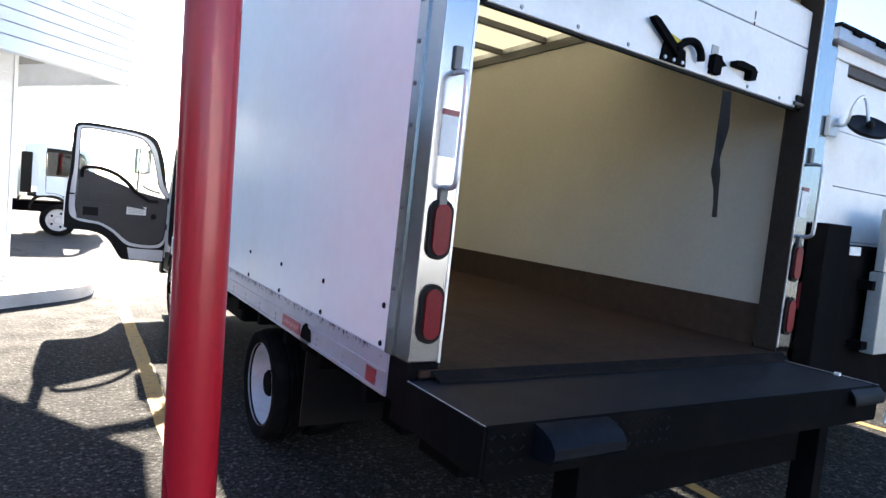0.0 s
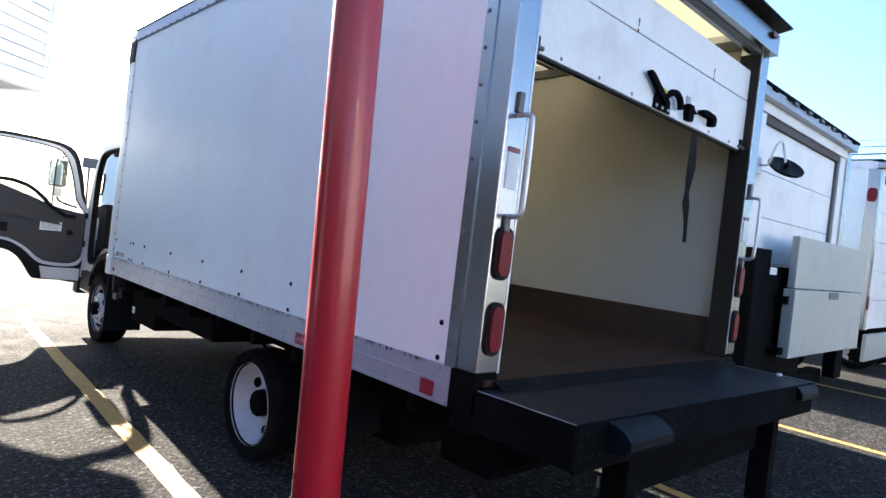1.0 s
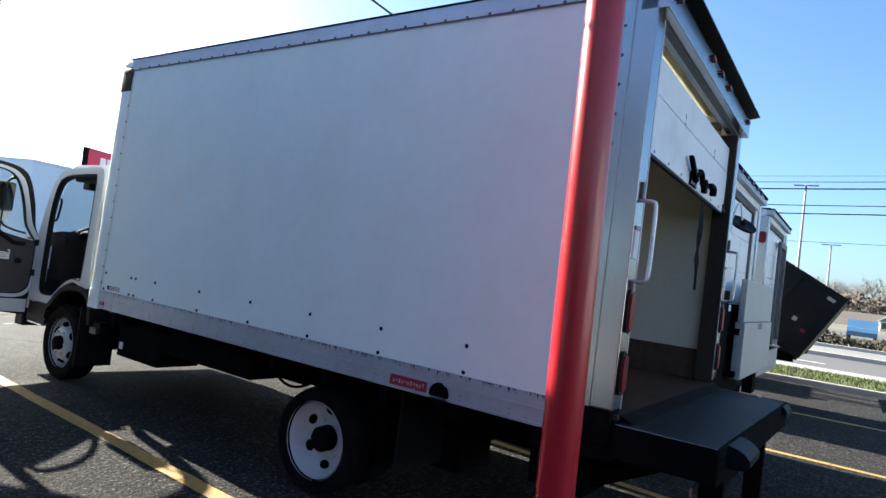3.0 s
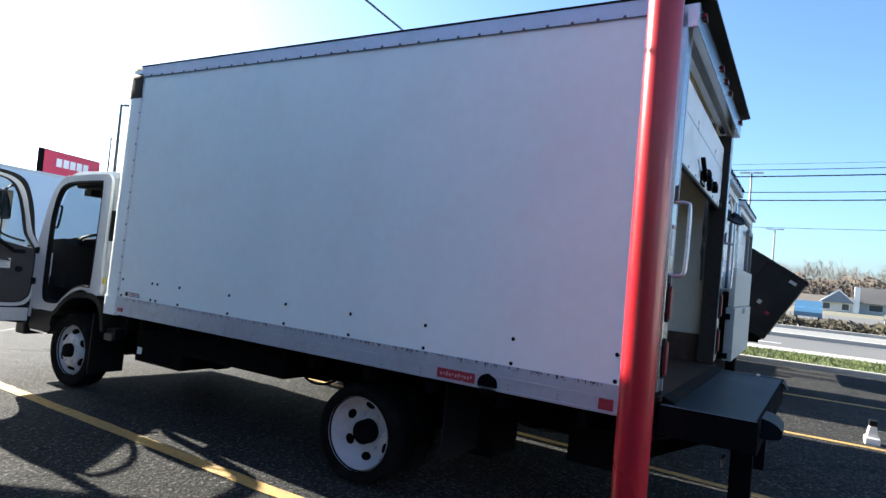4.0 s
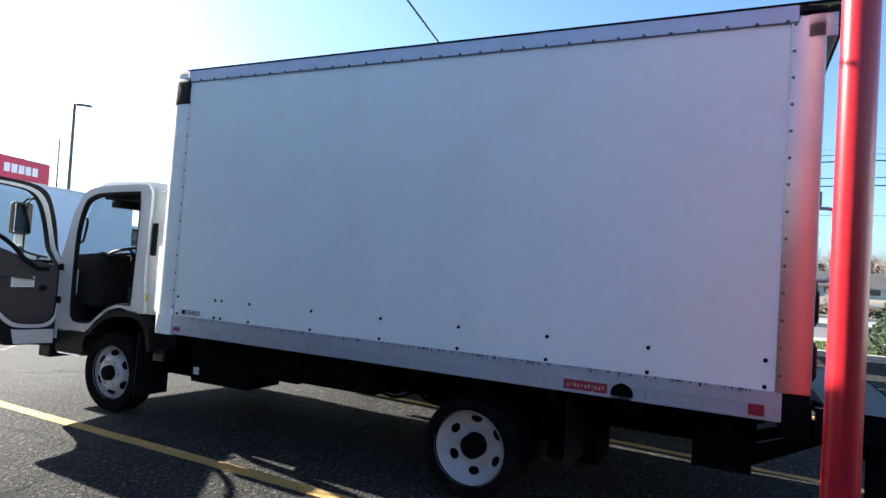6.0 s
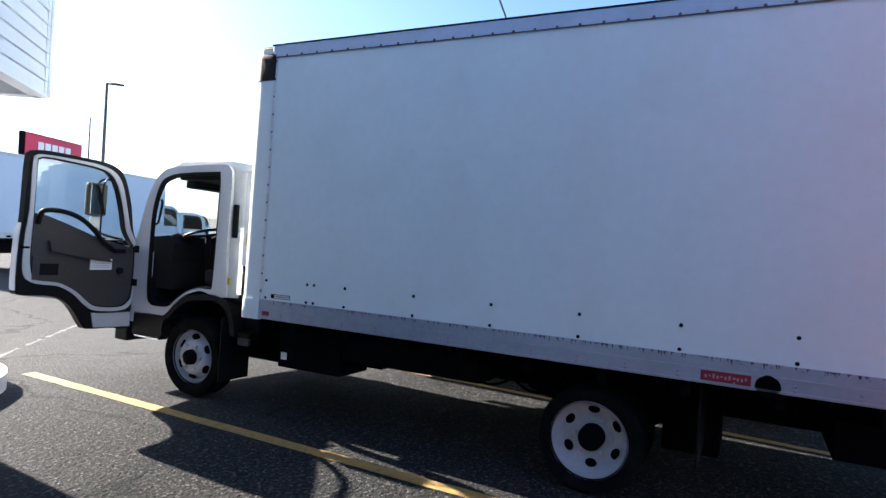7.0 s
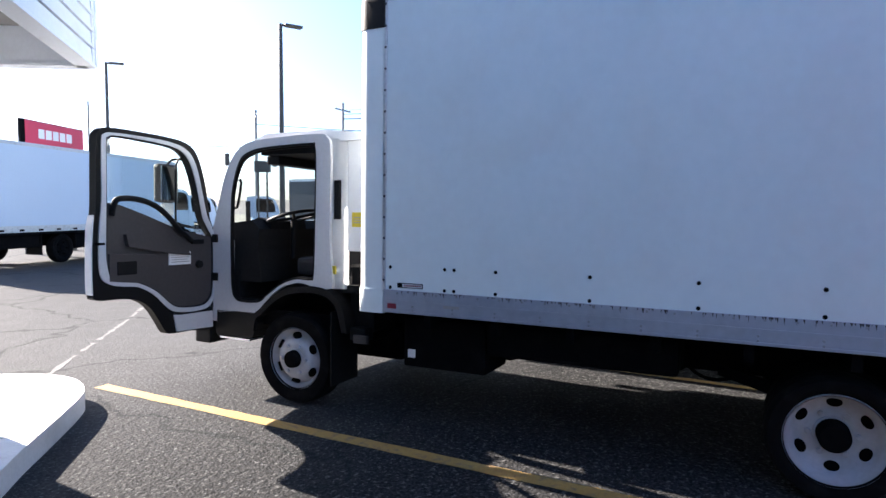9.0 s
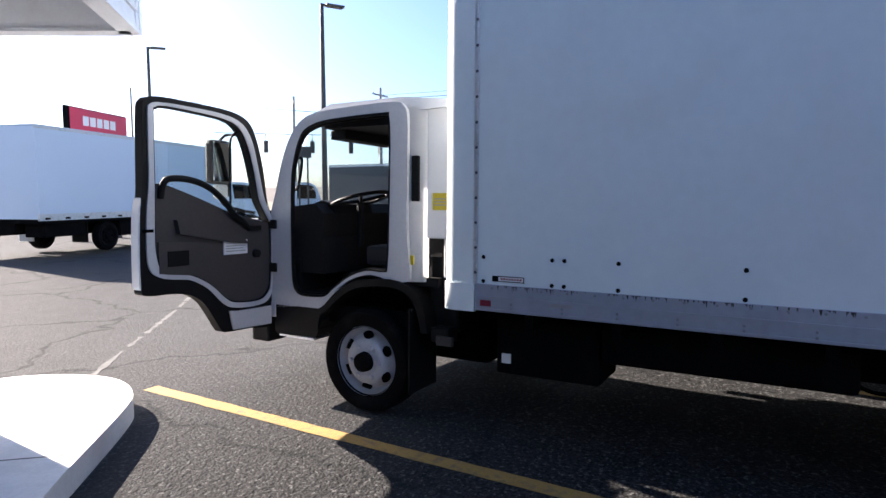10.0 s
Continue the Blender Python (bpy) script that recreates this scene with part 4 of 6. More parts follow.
    part("hinge_arm", box(0.13, 0.20, 6.53, 6.60, 0.60, 0.72), SILVERSHADE, door, bevel=0.008)
    part("latch_slot", box(-0.945, -0.875, y0 - 0.013, y0 - 0.004, 1.285, 1.305), DARKHOLE, door)
    # mirror beyond the pane
    part("mirror_head", box(-0.255, -0.068, 6.755, 6.84, 1.612, 1.932), TRIM, door, "grey backed door mirror", bevel=0.03)
    part("mirror_face", box(-0.243, -0.080, 6.748, 6.756, 1.632, 1.912), MIRROR, door, "mirror glass", bevel=0.003)
    part("mirror_foot", box(-0.20, -0.10, 6.765, 6.825, 1.50, 1.61), SILVERSHADE, door, bevel=0.02)
    part("mirror_stay", tube(smooth_line([(-0.15, 6.80, 1.52), (-0.13, 6.78, 1.46), (-0.05, 6.70, 1.42), (0.04, 6.64, 1.40)], 5), 0.012, 8), BLACKPLASTIC, door, smooth=True)
    part("mirror_stay", tube(smooth_line([(-0.15, 6.80, 1.92), (-0.12, 6.76, 1.97), (-0.06, 6.66, 1.97)], 5), 0.010, 8), BLACKPLASTIC, door, smooth=True)
    return door


def cargo_box(truck):
    # left flank
    part("side_panel", box(0.0, 0.03, 0.165, 4.755, 1.0, 3.022), PANEL, truck, "large plain white side panel")
    part("side_panel", box(W - 0.03, W, 0.165, 4.755, 1.0, 3.022), PANEL, truck)
    for x0, x1, sgn in ((-0.006, 0.032, -1), (W - 0.032, W + 0.006, 1)):
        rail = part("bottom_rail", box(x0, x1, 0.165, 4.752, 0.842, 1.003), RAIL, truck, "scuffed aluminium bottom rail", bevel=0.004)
        if sgn < 0:
            part("rail_groove", box(x0 - 0.005, x0 + 0.001, 0.168, 4.75, 0.922, 0.934), RAIL, rail)
            part("rail_groove", box(x0 - 0.007, x0 + 0.001, 0.168, 4.75, 0.846, 0.860), RAIL, rail)
            rb = bmesh.new()
            for i in range(30):
                y = 0.22 + 0.1524 * i
                dome(rb, "x", (x0, y, 0.982), 0.0085)
                if i % 2 == 0:
                    dome(rb, "x", (x0, y + 0.03, 0.894), 0.0085)
                    dome(rb, "x", (x0, y + 0.03, 0.868), 0.0085)
            tagged(part("rivets", rb, RIVET, rail), kind="stuff")
            sb = bmesh.new()
            rng = random.Random(5)
            for i in range(240):
                y = rng.uniform(0.3, 4.6)
                h = rng.uniform(0.008, 0.045) * rng.uniform(0.4, 1.0)
                sb.faces.new([sb.verts.new(v) for v in ((x0 - 0.0015, y, 1.0), (x0 - 0.0015, y + rng.uniform(0.004, 0.012), 1.0), (x0 - 0.0015, y + 0.003, 1.0 - h))])
            tagged(part("drip_stains", sb, mat("grime", (0.045, 0.042, 0.04), 0.8), rail, "dark drip stains"), kind="stuff")
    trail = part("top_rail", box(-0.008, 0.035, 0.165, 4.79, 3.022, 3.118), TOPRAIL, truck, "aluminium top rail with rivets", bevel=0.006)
    rb = bmesh.new()
    for i in range(31):
        dome(rb, "x", (-0.008, 0.22 + 0.1524 * i, 3.029), 0.0115)
    tagged(part("rivets", rb, DARKRIVET, trail), kind="stuff")
    part("top_rail", box(W - 0.035, W + 0.008, 0.165, 4.79, 3.022, 3.118), ALU, truck, bevel=0.006)
    # rivet strips
    strip = part("front_strip", box(-0.004, 0.0, 4.738, 4.766, 1.0, 3.03), ALU, truck)
    rb = bmesh.new()
    for i in range(14):
        dome(rb, "x", (-0.004, 4.752, 1.07 + 0.1475 * i), 0.010)
    tagged(part("rivets", rb, DARKRIVET, strip), kind="stuff")
    # front corner, rounded
    pts = [(0.03, 4.757), (-0.004, 4.757), (-0.004, 4.90)] + [(0.076 - 0.08 * math.cos(radians(a)), 4.90 + 0.08 * math.sin(radians(a))) for a in range(15, 91, 15)] + [(0.15, 4.98), (0.15, 4.95)]
    pts += [(0.076 - 0.05 * math.cos(radians(a)), 4.90 + 0.05 * math.sin(radians(a))) for a in range(90, 0, -15)]
    corner = part("front_corner", prism(pts, "z", 1.0, 3.09), PANEL, truck, "rounded white front corner post", smooth=True)
    part("front_corner", prism([(W - x, y) for x, y in pts], "z", 1.0, 3.09), PANEL, truck, smooth=True)
    pts2 = [(x - 0.006 if x < 0.1 else x, y + 0.006 if y > 4.8 else y) for x, y in pts]
    part("corner_foot", prism(pts2, "z", 0.832, 1.0), PANEL, corner, smooth=True)
    cap = bmesh.new()
    rim = [(0.145, 4.757), (-0.012, 4.757), (-0.012, 4.90)] + [(0.076 - 0.088 * math.cos(radians(a)), 4.90 + 0.088 * math.sin(radians(a))) for a in range(15, 91, 15)] + [(0.145, 4.988)]
    rows = []
    for z, f in [(2.83, 1.0), (3.02, 1.0)] + [(3.02 + 0.112 * math.sin(radians(a)), math.cos(radians(a)) ** 0.8) for a in range(15, 91, 15)]:
        rows.append([cap.verts.new((0.145 + (x - 0.145) * f, 4.757 + (y - 4.757) * f, z)) for x, y in rim])
    for ra, rb in zip(rows, rows[1:]):
        for k in range(len(rim)):
            cap.faces.new((ra[k], ra[(k + 1) % len(rim)], rb[(k + 1) % len(rim)], rb[k]))
    cap.faces.new(rows[0])
    bmesh.ops.remove_doubles(cap, verts=cap.verts[:], dist=1e-5)
    part("corner_cap", cap, BLACKPLASTIC, corner, "black rounded corner casting", smooth=True)
    part("front_wall", box(0.14, W - 0.14, 4.93, 4.98, 0.84, 3.111), PANEL, truck)
    part("rail_lip", box(-0.0105, -0.006, 0.165, 4.79, 3.016, 3.0225), DARKRIVET, trail)
    part("roof_skin", box(0.0, W, -0.02, 4.95, 3.112, 3.116), ROOFSKIN, truck, "translucent fibreglass roof skin")
    part("roof_end_cap", box(0.10, W - 0.10, 4.88, 4.975, 3.117, 3.128), BLACKPAINT, truck)
    part("roof_end_cap", box(0.0, W, 0.10, 0.30, 3.117, 3.130), RAIL, truck)
    part("roof_edge", box(-0.012, 0.03, -0.03, 4.80, 3.118, 3.128), BLACKPAINT, truck)
    part("roof_edge", box(W - 0.03, W + 0.012, -0.03, 4.90, 3.118, 3.128), BLACKPAINT, truck)
    for i in range(8):
        y = 0.55 + 0.6096 * i
        part("roof_bow", box(0.04, W - 0.04, y - 0.02, y + 0.02, 3.06, 3.108), BOW, truck)
    # inside
    # added filler, stops sun leaking in above the front wall
    part("roof_header", box(0.03, W - 0.03, 4.80, 4.928, 3.062, 3.110), BOW, truck)
    part("inner_wall", box(0.045, 0.060, 0.20, 4.92, 1.21, 3.02), LINER, truck)
    part("inner_wall", box(W - 0.060, W - 0.045, 0.14, 4.92, 1.21, 3.02), LINER, truck, "pale yellowish interior wall liner")
    part("inner_front_wall", box(0.06, W - 0.06, 4.905, 4.925, 1.21, 3.06), LINER, truck)
    for x0, x1 in ((0.040, 0.066), (W - 0.066, W - 0.040)):
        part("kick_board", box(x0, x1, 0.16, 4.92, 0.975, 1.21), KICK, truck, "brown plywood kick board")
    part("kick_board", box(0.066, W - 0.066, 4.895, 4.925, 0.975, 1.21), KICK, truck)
    part("wall_cap", box(W - 0.075, W - 0.045, 0.14, 4.90, 2.98, 3.05), BOW, truck)
    part("wall_cap", box(0.045, 0.075, 0.20, 4.90, 2.98, 3.05), BOW, truck)
    part("floor_bed", box(0.04, W - 0.04, 0.02, 4.92, 0.90, 0.950), BLACKPAINT, truck)
    for i in range(12):
        x = 0.045 + i * (W - 0.09) / 12
        part("floor_plank", box(x + 0.001, x + (W - 0.09) / 12 - 0.001, 0.018, 4.91, 0.951, 0.975), PLANK, truck)
    # bolts and marks
    ys = [0.25 + 0.6096 * k for k in range(7)] + [4.205, 4.275, 4.70]
    for y in ys:
        for z in (1.163, 1.020):
            part("bolt", dome(bmesh.new(), "x", (0.0, y, z), 0.0125, n=10), BLACKPAINT, truck)
    part("reflector", box(-0.011, -0.004, 0.245, 0.325, 0.862, 0.925), REDTAPE, truck, "red side reflector")
    dec = part("decal", box(-0.0095, -0.0055, 1.08, 1.345, 0.862, 0.922), REDTAPE, truck, "red decal with worn white lettering")
    for i in range(11):
        part("decal_print", box(-0.011, -0.0094, 1.10 + 0.021 * i, 1.112 + 0.021 * i, 0.880 if i % 3 else 0.888, 0.898 if i % 4 else 0.905), FADEDPRINT, dec)
    part("fuel_filler", turned([(-0.013, 0.0), (-0.013, 0.060), (-0.010, 0.066), (0.03, 0.066)], "x", (0.0, 0.995, 0.872), 28), DARKHOLE, truck, "dark round filler recess in the rail")
    part("marker_lamp", box(-0.014, -0.004, 4.645, 4.715, 0.872, 0.908), REDTAPE, truck, "dull red side marker lamp", bevel=0.003)
    badge = part("badge", box(-0.003, 0.001, 4.44, 4.64, 1.022, 1.056), BLACKPAINT, truck, "small white badge with dark border")
    part("badge_field", box(-0.0045, -0.003, 4.445, 4.60, 1.027, 1.051), WHITEPRINT, badge)
    for i in range(8):
        part("badge_print", box(-0.0058, -0.0045, 4.455 + 0.017 * i, 4.466 + 0.017 * i, 1.034, 1.045), REDTAPE, badge)
    part("faint_label", box(-0.008, -0.0055, 4.16, 4.28, 0.90, 0.93), GREYPRINT, truck)


def rear_frame(truck):
    for side in (0, 1):
        def fx(v):
            return W - v if side else v

        def bx(x0, x1, *r):
            a, b = sorted((fx(x0), fx(x1)))
            return box(a, b, *r)
        post = part("rear_post", bx(0.0, 0.125, 0.03, 0.163, 1.0, 3.06), STEEL, truck, "stainless steel rear corner post", bevel=0.006)
        part("post_flange", bx(-0.007, 0.004, 0.140, 0.20, 1.0, 3.03), STEEL, post)
        if not side:
            rb = bmesh.new()
            for i in range(14):
                dome(rb, "x", (-0.007, 0.182, 1.09 + 0.1475 * i), 0.010)
            tagged(part("rivets", rb, DARKRIVET, post), kind="stuff")
        part("door_track", bx(0.062, 0.100, 0.06, 0.15, 0.98, 2.86), JAMB, post, "dark door track", bevel=0.004)
        part("jamb_lining", bx(0.126, 0.131, 0.034, 0.162, 0.98, 2.92), JAMB, post, "dark jamb lining")
        part("track_lip", bx(0.118, 0.128, 0.028, 0.06, 1.0, 2.92), ALU, post)
        for z in (1.47, 1.175):
            g = part("lamp_grommet", prism([(fx(u), v) for u, v in rounded(0.018, 0.112, z - 0.105, z + 0.105, 0.047, 6)], "y", 0.018, 0.034), BLACKPLASTIC, post, "black rubber lamp grommet", bevel=0.006, smooth=True)
            part("tail_lamp", prism([(fx(u), v) for u, v in rounded(0.033, 0.097, z - 0.088, z + 0.088, 0.032, 6)], "y", 0.008, 0.03), REDLENS, post, "oval red tail lamp", bevel=0.006, smooth=True)
        part("grab_handle", tube([(fx(a), b, c) for a, b, c in smooth_line([(0.062, 0.03, 2.005), (0.062, -0.03, 2.0), (0.064, -0.045, 1.96), (0.066, -0.045, 1.68), (0.066, -0.03, 1.62), (0.066, 0.03, 1.615)], 5)], 0.010, 8), ALU, post, "aluminium grab handle", smooth=True)
        for z in (2.055, 1.575):
            part("handle_foot", bx(0.048, 0.078, 0.016, 0.03, z - 0.04, z + 0.04), BOW, post, bevel=0.004)
        part("post_label", bx(0.03, 0.095, 0.026, 0.03, 1.72, 1.86), WHITEPRINT, post, "faded white label")
        part("post_label_band", bx(0.03, 0.095, 0.025, 0.0295, 1.862, 1.88), REDTAPE, post)
        part("post_foot", bx(0.0, 0.13, 0.035, 0.17, 0.84, 0.998), BLACKPAINT, post)
    hdr = part("header", box(0.0, W, -0.02, 0.12, 2.93, 3.062), STEEL, truck, "stainless steel door header", bevel=0.005)
    part("header_return", box(0.126, W - 0.126, 0.036, 0.07, 2.915, 2.929), BOW, hdr)
    part("visor", prism([(0.15, 3.075), (0.03, 3.077), (-0.085, 3.096), (-0.087, 3.104), (0.03, 3.092), (0.15, 3.115)], "x", -0.012, W + 0.012), BLACKPLASTIC, truck, "dark drip visor over the door", bevel=0.003)
    for x in (0.13, 0.95, 1.22, 1.49, 2.31):
        part("marker_lamp", prism(rounded(x - 0.040, x + 0.040, 3.012, 3.042, 0.013), "y", -0.040, -0.018), DARKLENS, hdr, "red clearance lamp", bevel=0.005)
    # roll-up door, half open
    AT.append(AT[-1] @ Matrix.Translation((0, 0, -0.03)))
    door = part("roll_door", box(0.105, W - 0.105, 0.085, 0.110, 2.325, 2.645), DOORWHITE, truck, "white roll-up door, pulled half open", bevel=0.004)
    part("door_section", box(0.105, W - 0.105, 0.087, 0.112, 2.652, 2.845), DOORWHITE, door, bevel=0.004)
    part("door_section", prism([(0.095, 2.847), (0.115, 2.842), (0.19, 2.90), (0.36, 2.93), (0.36, 2.95), (0.18, 2.92)], "x", 0.105, W - 0.105), DOORWHITE, door)
    for k in range(3):
        part("door_section", box(0.105, W - 0.105, 0.365 + 0.33 * k, 0.69 + 0.33 * k, 2.93, 2.952), DOORWHITE, door, bevel=0.004)
    part("bottom_seal", box(0.11, W - 0.11, 0.088, 0.110, 2.314, 2.325), BLACKPLASTIC, door)
    part("bottom_bar", box(0.105, W - 0.105, 0.080, 0.086, 2.327, 2.365), DOORWHITE, door)
    rb = bmesh.new()
    for i in range(7):
        dome(rb, "y", (0.35 + 0.29 * i, 0.080, 2.346), 0.010)
        if i in (2, 5):
            dome(rb, "y", (0.35 + 0.29 * i, 0.087, 2.70), 0.008)
    tagged(part("rivets", rb, RIVET, door), kind="stuff")
    for x in (0.165, W - 0.165):
        hinge = part("roller_bracket", box(x - 0.028, x + 0.028, 0.070, 0.086, 2.322, 2.392), BLACKPLASTIC, door, "black roller bracket at the door's corner", bevel=0.006)
        part("roller_stem", tube([(x - 0.05, 0.074, 2.345), (x + 0.05, 0.074, 2.345)], 0.010, 8), BOW, hinge, smooth=True)
    for x in (0.93, 1.80):
        for k in range(2):
            part("rust_run", prism([(x - 0.007, 2.715 - 0.05 * k), (x + 0.007, 2.715 - 0.05 * k), (x + 0.002, 2.675 - 0.05 * k), (x - 0.003, 2.675 - 0.05 * k)], "y", 0.0858, 0.0868), RUST, door)
    # latch set
    plate = part("latch_plate", prism([(1.13, 2.33), (1.30, 2.33), (1.29, 2.398), (1.23, 2.417), (1.15, 2.417)], "y", 0.068, 0.082), BLACKPAINT, door, "black steel door latch", bevel=0.004)
    part("latch_arm", prism([(1.215, 2.355), (1.255, 2.373), (1.075, 2.482), (1.04, 2.491), (1.025, 2.482), (1.04, 2.466)], "y", 0.045, 0.07), BLACKPAINT, plate, bevel=0.006)
    hook = smooth_line([(1.20, 2.386), (1.27, 2.435), (1.335, 2.442), (1.375, 2.411), (1.385, 2.373)], 5)
    part("latch_hook", tube([(u, 0.055, v) for u, v in hook], 0.018, 8), BLACKPAINT, plate, smooth=True)
    part("latch_spring", tube([(1.16, 0.06, 2.435), (1.25, 0.06, 2.417)], 0.012, 6), YELLOWSTICK, plate)
    for x in (1.155, 1.215, 1.275):
        part("bolt", dome(bmesh.new(), "y", (x, 0.068, 2.344), 0.010, n=8), ALU, plate)
    part("keeper", prism([(1.475, 2.342), (1.535, 2.342), (1.54, 2.386), (1.575, 2.392), (1.54, 2.411), (1.53, 2.429), (1.48, 2.429)], "y", 0.05, 0.085), BLACKPAINT, door, "black lock keeper", bevel=0.005)
    part("keeper_label", box(1.49, 1.54, 0.080, 0.0845, 2.435, 2.479), GREYPRINT, door)
    part("pull_handle", prism([(1.645, 2.411), (1.645, 2.435), (1.69, 2.442), (1.79, 2.435), (1.82, 2.417), (1.81, 2.373), (1.77, 2.373), (1.77, 2.411)], "y", 0.045, 0.085), BLACKPAINT, door, "black pull handle", bevel=0.006)
    bm = bmesh.new()
    strap = ((1.675, 2.30, 0.030, -0.2), (1.68, 2.20, 0.034, -0.4), (1.683, 2.13, 0.036, -0.5), (1.672, 2.05, 0.028, -0.9), (1.662, 1.97, 0.020, -0.4), (1.668, 1.90, 0.030, -0.8), (1.690, 1.82, 0.017, -0.9), (1.70, 1.75, 0.015, -1.0), (1.705, 1.685, 0.016, -0.8))
    for x, z, h, tw in strap:
        d = Vector((math.cos(tw), 0.6 * math.sin(tw), 0)) * h
        bm.verts.new(Vector((x, 0.10, z)) - d)
        bm.verts.new(Vector((x, 0.10, z)) + d)
    bm.verts.ensure_lookup_table()
    for i in range(8):
        bm.faces.new([bm.verts[k] for k in (2 * i, 2 * i + 1, 2 * i + 3, 2 * i + 2)])
    bmesh.ops.solidify(bm, geom=bm.faces[:], thickness=0.004)
    part("pull_strap", bm, SEATCLOTH, door, "dark dangling pull strap")
    AT.pop()


def liftgate(truck):
    def fy(x):
        return -0.43 - 0.022 * x

    def slanted(x0, x1, y_in, y_out, z0, z1):
        return prism([(x0, fy(x0) + y_in), (x1, fy(x1) + y_in), (x1, fy(x1) + y_out), (x0, fy(x0) + y_out)], "z", z0, z1)
    AT.append(AT[-1] @ Matrix.Translation((0, 0, 0.013)))
    plat = part("lift_platform", prism([(0.0, 0.012), (2.26, 0.012), (2.26, fy(2.26)), (0.0, fy(0.0))], "z", 0.905, 0.930), PLATE, truck, "dark worn steel liftgate platform, lowered flat", bevel=0.003)
    part("edge_bar", box(-0.014, 0.0, fy(0.0) - 0.012, 0.010, 0.78, 0.933), BLACKPAINT, plat, bevel=0.003)
    part("edge_bar", box(2.26, 2.274, fy(2.27) - 0.012, 0.010, 0.78, 0.933), BLACKPAINT, plat, bevel=0.003)
    part("edge_bar", slanted(0.0, 2.26, -0.014, -0.001, 0.77, 0.931), BLACKPAINT, plat, bevel=0.003)
    # thin pale rods stand in for the highlights on the platform's edges
    part("worn_edge", tube([(-0.007, 0.005, 0.933), (-0.007, fy(0.0) - 0.01, 0.933)], 0.002, 6), RIVET, plat)
    part("worn_edge", tube([(2.267, 0.005, 0.933), (2.267, fy(2.27) - 0.01, 0.933)], 0.004, 6), RIVET, plat)
    crest = smooth_line([(0.0, 0.931), (-0.02, 0.926), (-0.035, 0.912), (-0.045, 0.895), (-0.050, 0.872)], 4)
    round_lip = [(-0.012, 0.929), (-0.05, 0.922), (-0.085, 0.905), (-0.108, 0.880), (-0.110, 0.852), (-0.095, 0.836), (-0.06, 0.828), (-0.012, 0.828)]
    part("ramp_lip", prism([(fy(0.2) + u, v) for u, v in round_lip], "x", 0.17, 0.47), PLATELIP, plat, "rounded dark steel ramp lip", smooth=True, bevel=0.004)
    fin = prism([(fy(2.0) + u, v) for u, v in crest] + [(fy(2.0) + u + 0.004, v - 0.014) for u, v in crest[::-1]], "x", 1.99, 2.27)
    part("ramp_lip", fin, PLATELIP, plat, "thin curved ramp lip at the platform's edge", smooth=True)
    part("hinge_pin", tube([(2.255, -0.30, 0.937), (2.255, -0.325, 0.937)], 0.010, 8), WHITEPRINT, plat)
    rb = bmesh.new()
    for x0, n in ((0.02, 4), (0.51, 8)):
        for i in range(n):
            for j in range(3):
                x = x0 + 0.037 * i
                bmesh.ops.create_cube(rb, size=1, matrix=Matrix.Translation((x, fy(x) - 0.0145, 0.90 - 0.038 * j)) @ Matrix.Rotation(radians(35 if (i + j) % 2 else -35), 4, "Y") @ Matrix.Diagonal((0.018, 0.004, 0.006, 1)))
    tagged(part("tread_pattern", rb, PLATELIP, plat), kind="stuff")
    part("under_panel", box(0.52, 1.90, -0.345, -0.325, 0.56, 0.80), BLACKPAINT, plat, "black panel folded under the platform")
    AT.pop()
    th = bmesh.new()
    vs = [th.verts.new((x, y, z - d)) for d in (0.0, 0.008) for x, y, z in (
        (0.09, 0.017, 0.9755), (W - 0.09, 0.017, 0.9755), (W - 0.13, -0.045, 0.952), (0.09, -0.045, 0.952))]
    for q in ((0, 1, 2, 3), (7, 6, 5, 4), (0, 4, 5, 1), (1, 5, 6, 2), (2, 6, 7, 3), (3, 7, 4, 0)):
        th.faces.new([vs[k] for k in q])
    bmesh.ops.recalc_face_normals(th, faces=th.faces[:])
    part("threshold_plate", th, PLATEDULL, truck, "worn dark sloping threshold plate")
    part("bumper_beam", box(0.02, W - 0.02, 0.02, 0.16, 0.76, 0.90), BLACKPAINT, truck, bevel=0.006)
    for x in (0.55, 1.75):
        part("lift_arm", prism([(-0.36, 0.79), (-0.28, 0.79), (0.45, 0.50), (0.45, 0.42), (0.35, 0.42)], "x", x, x + 0.07), BLACKPAINT, truck, bevel=0.006)
        part("lift_cylinder", tube([(x + 0.12, -0.20, 0.78), (x + 0.12, 0.60, 0.50)], 0.035, 12), BLACKPAINT, truck, smooth=True)
    part("lift_housing", box(0.45, 2.0, 0.28, 0.62, 0.42, 0.66), BLACKPAINT, truck, bevel=0.01)
    for x in (0.42, 1.95):
        part("stand_post", box(x, x + 0.08, -0.41, -0.30, 0.28, 0.80), BLACKPAINT, truck, bevel=0.006)
    part("plate_lamp_bracket", box(0.48, 0.62, -0.262, -0.25, 0.585, 0.63), GREYPRINT, truck, "small pale plate")
    part("tail_reflector", box(W - 0.16, W - 0.08, 0.012, 0.022, 0.80, 0.84), REDTAPE, truck)


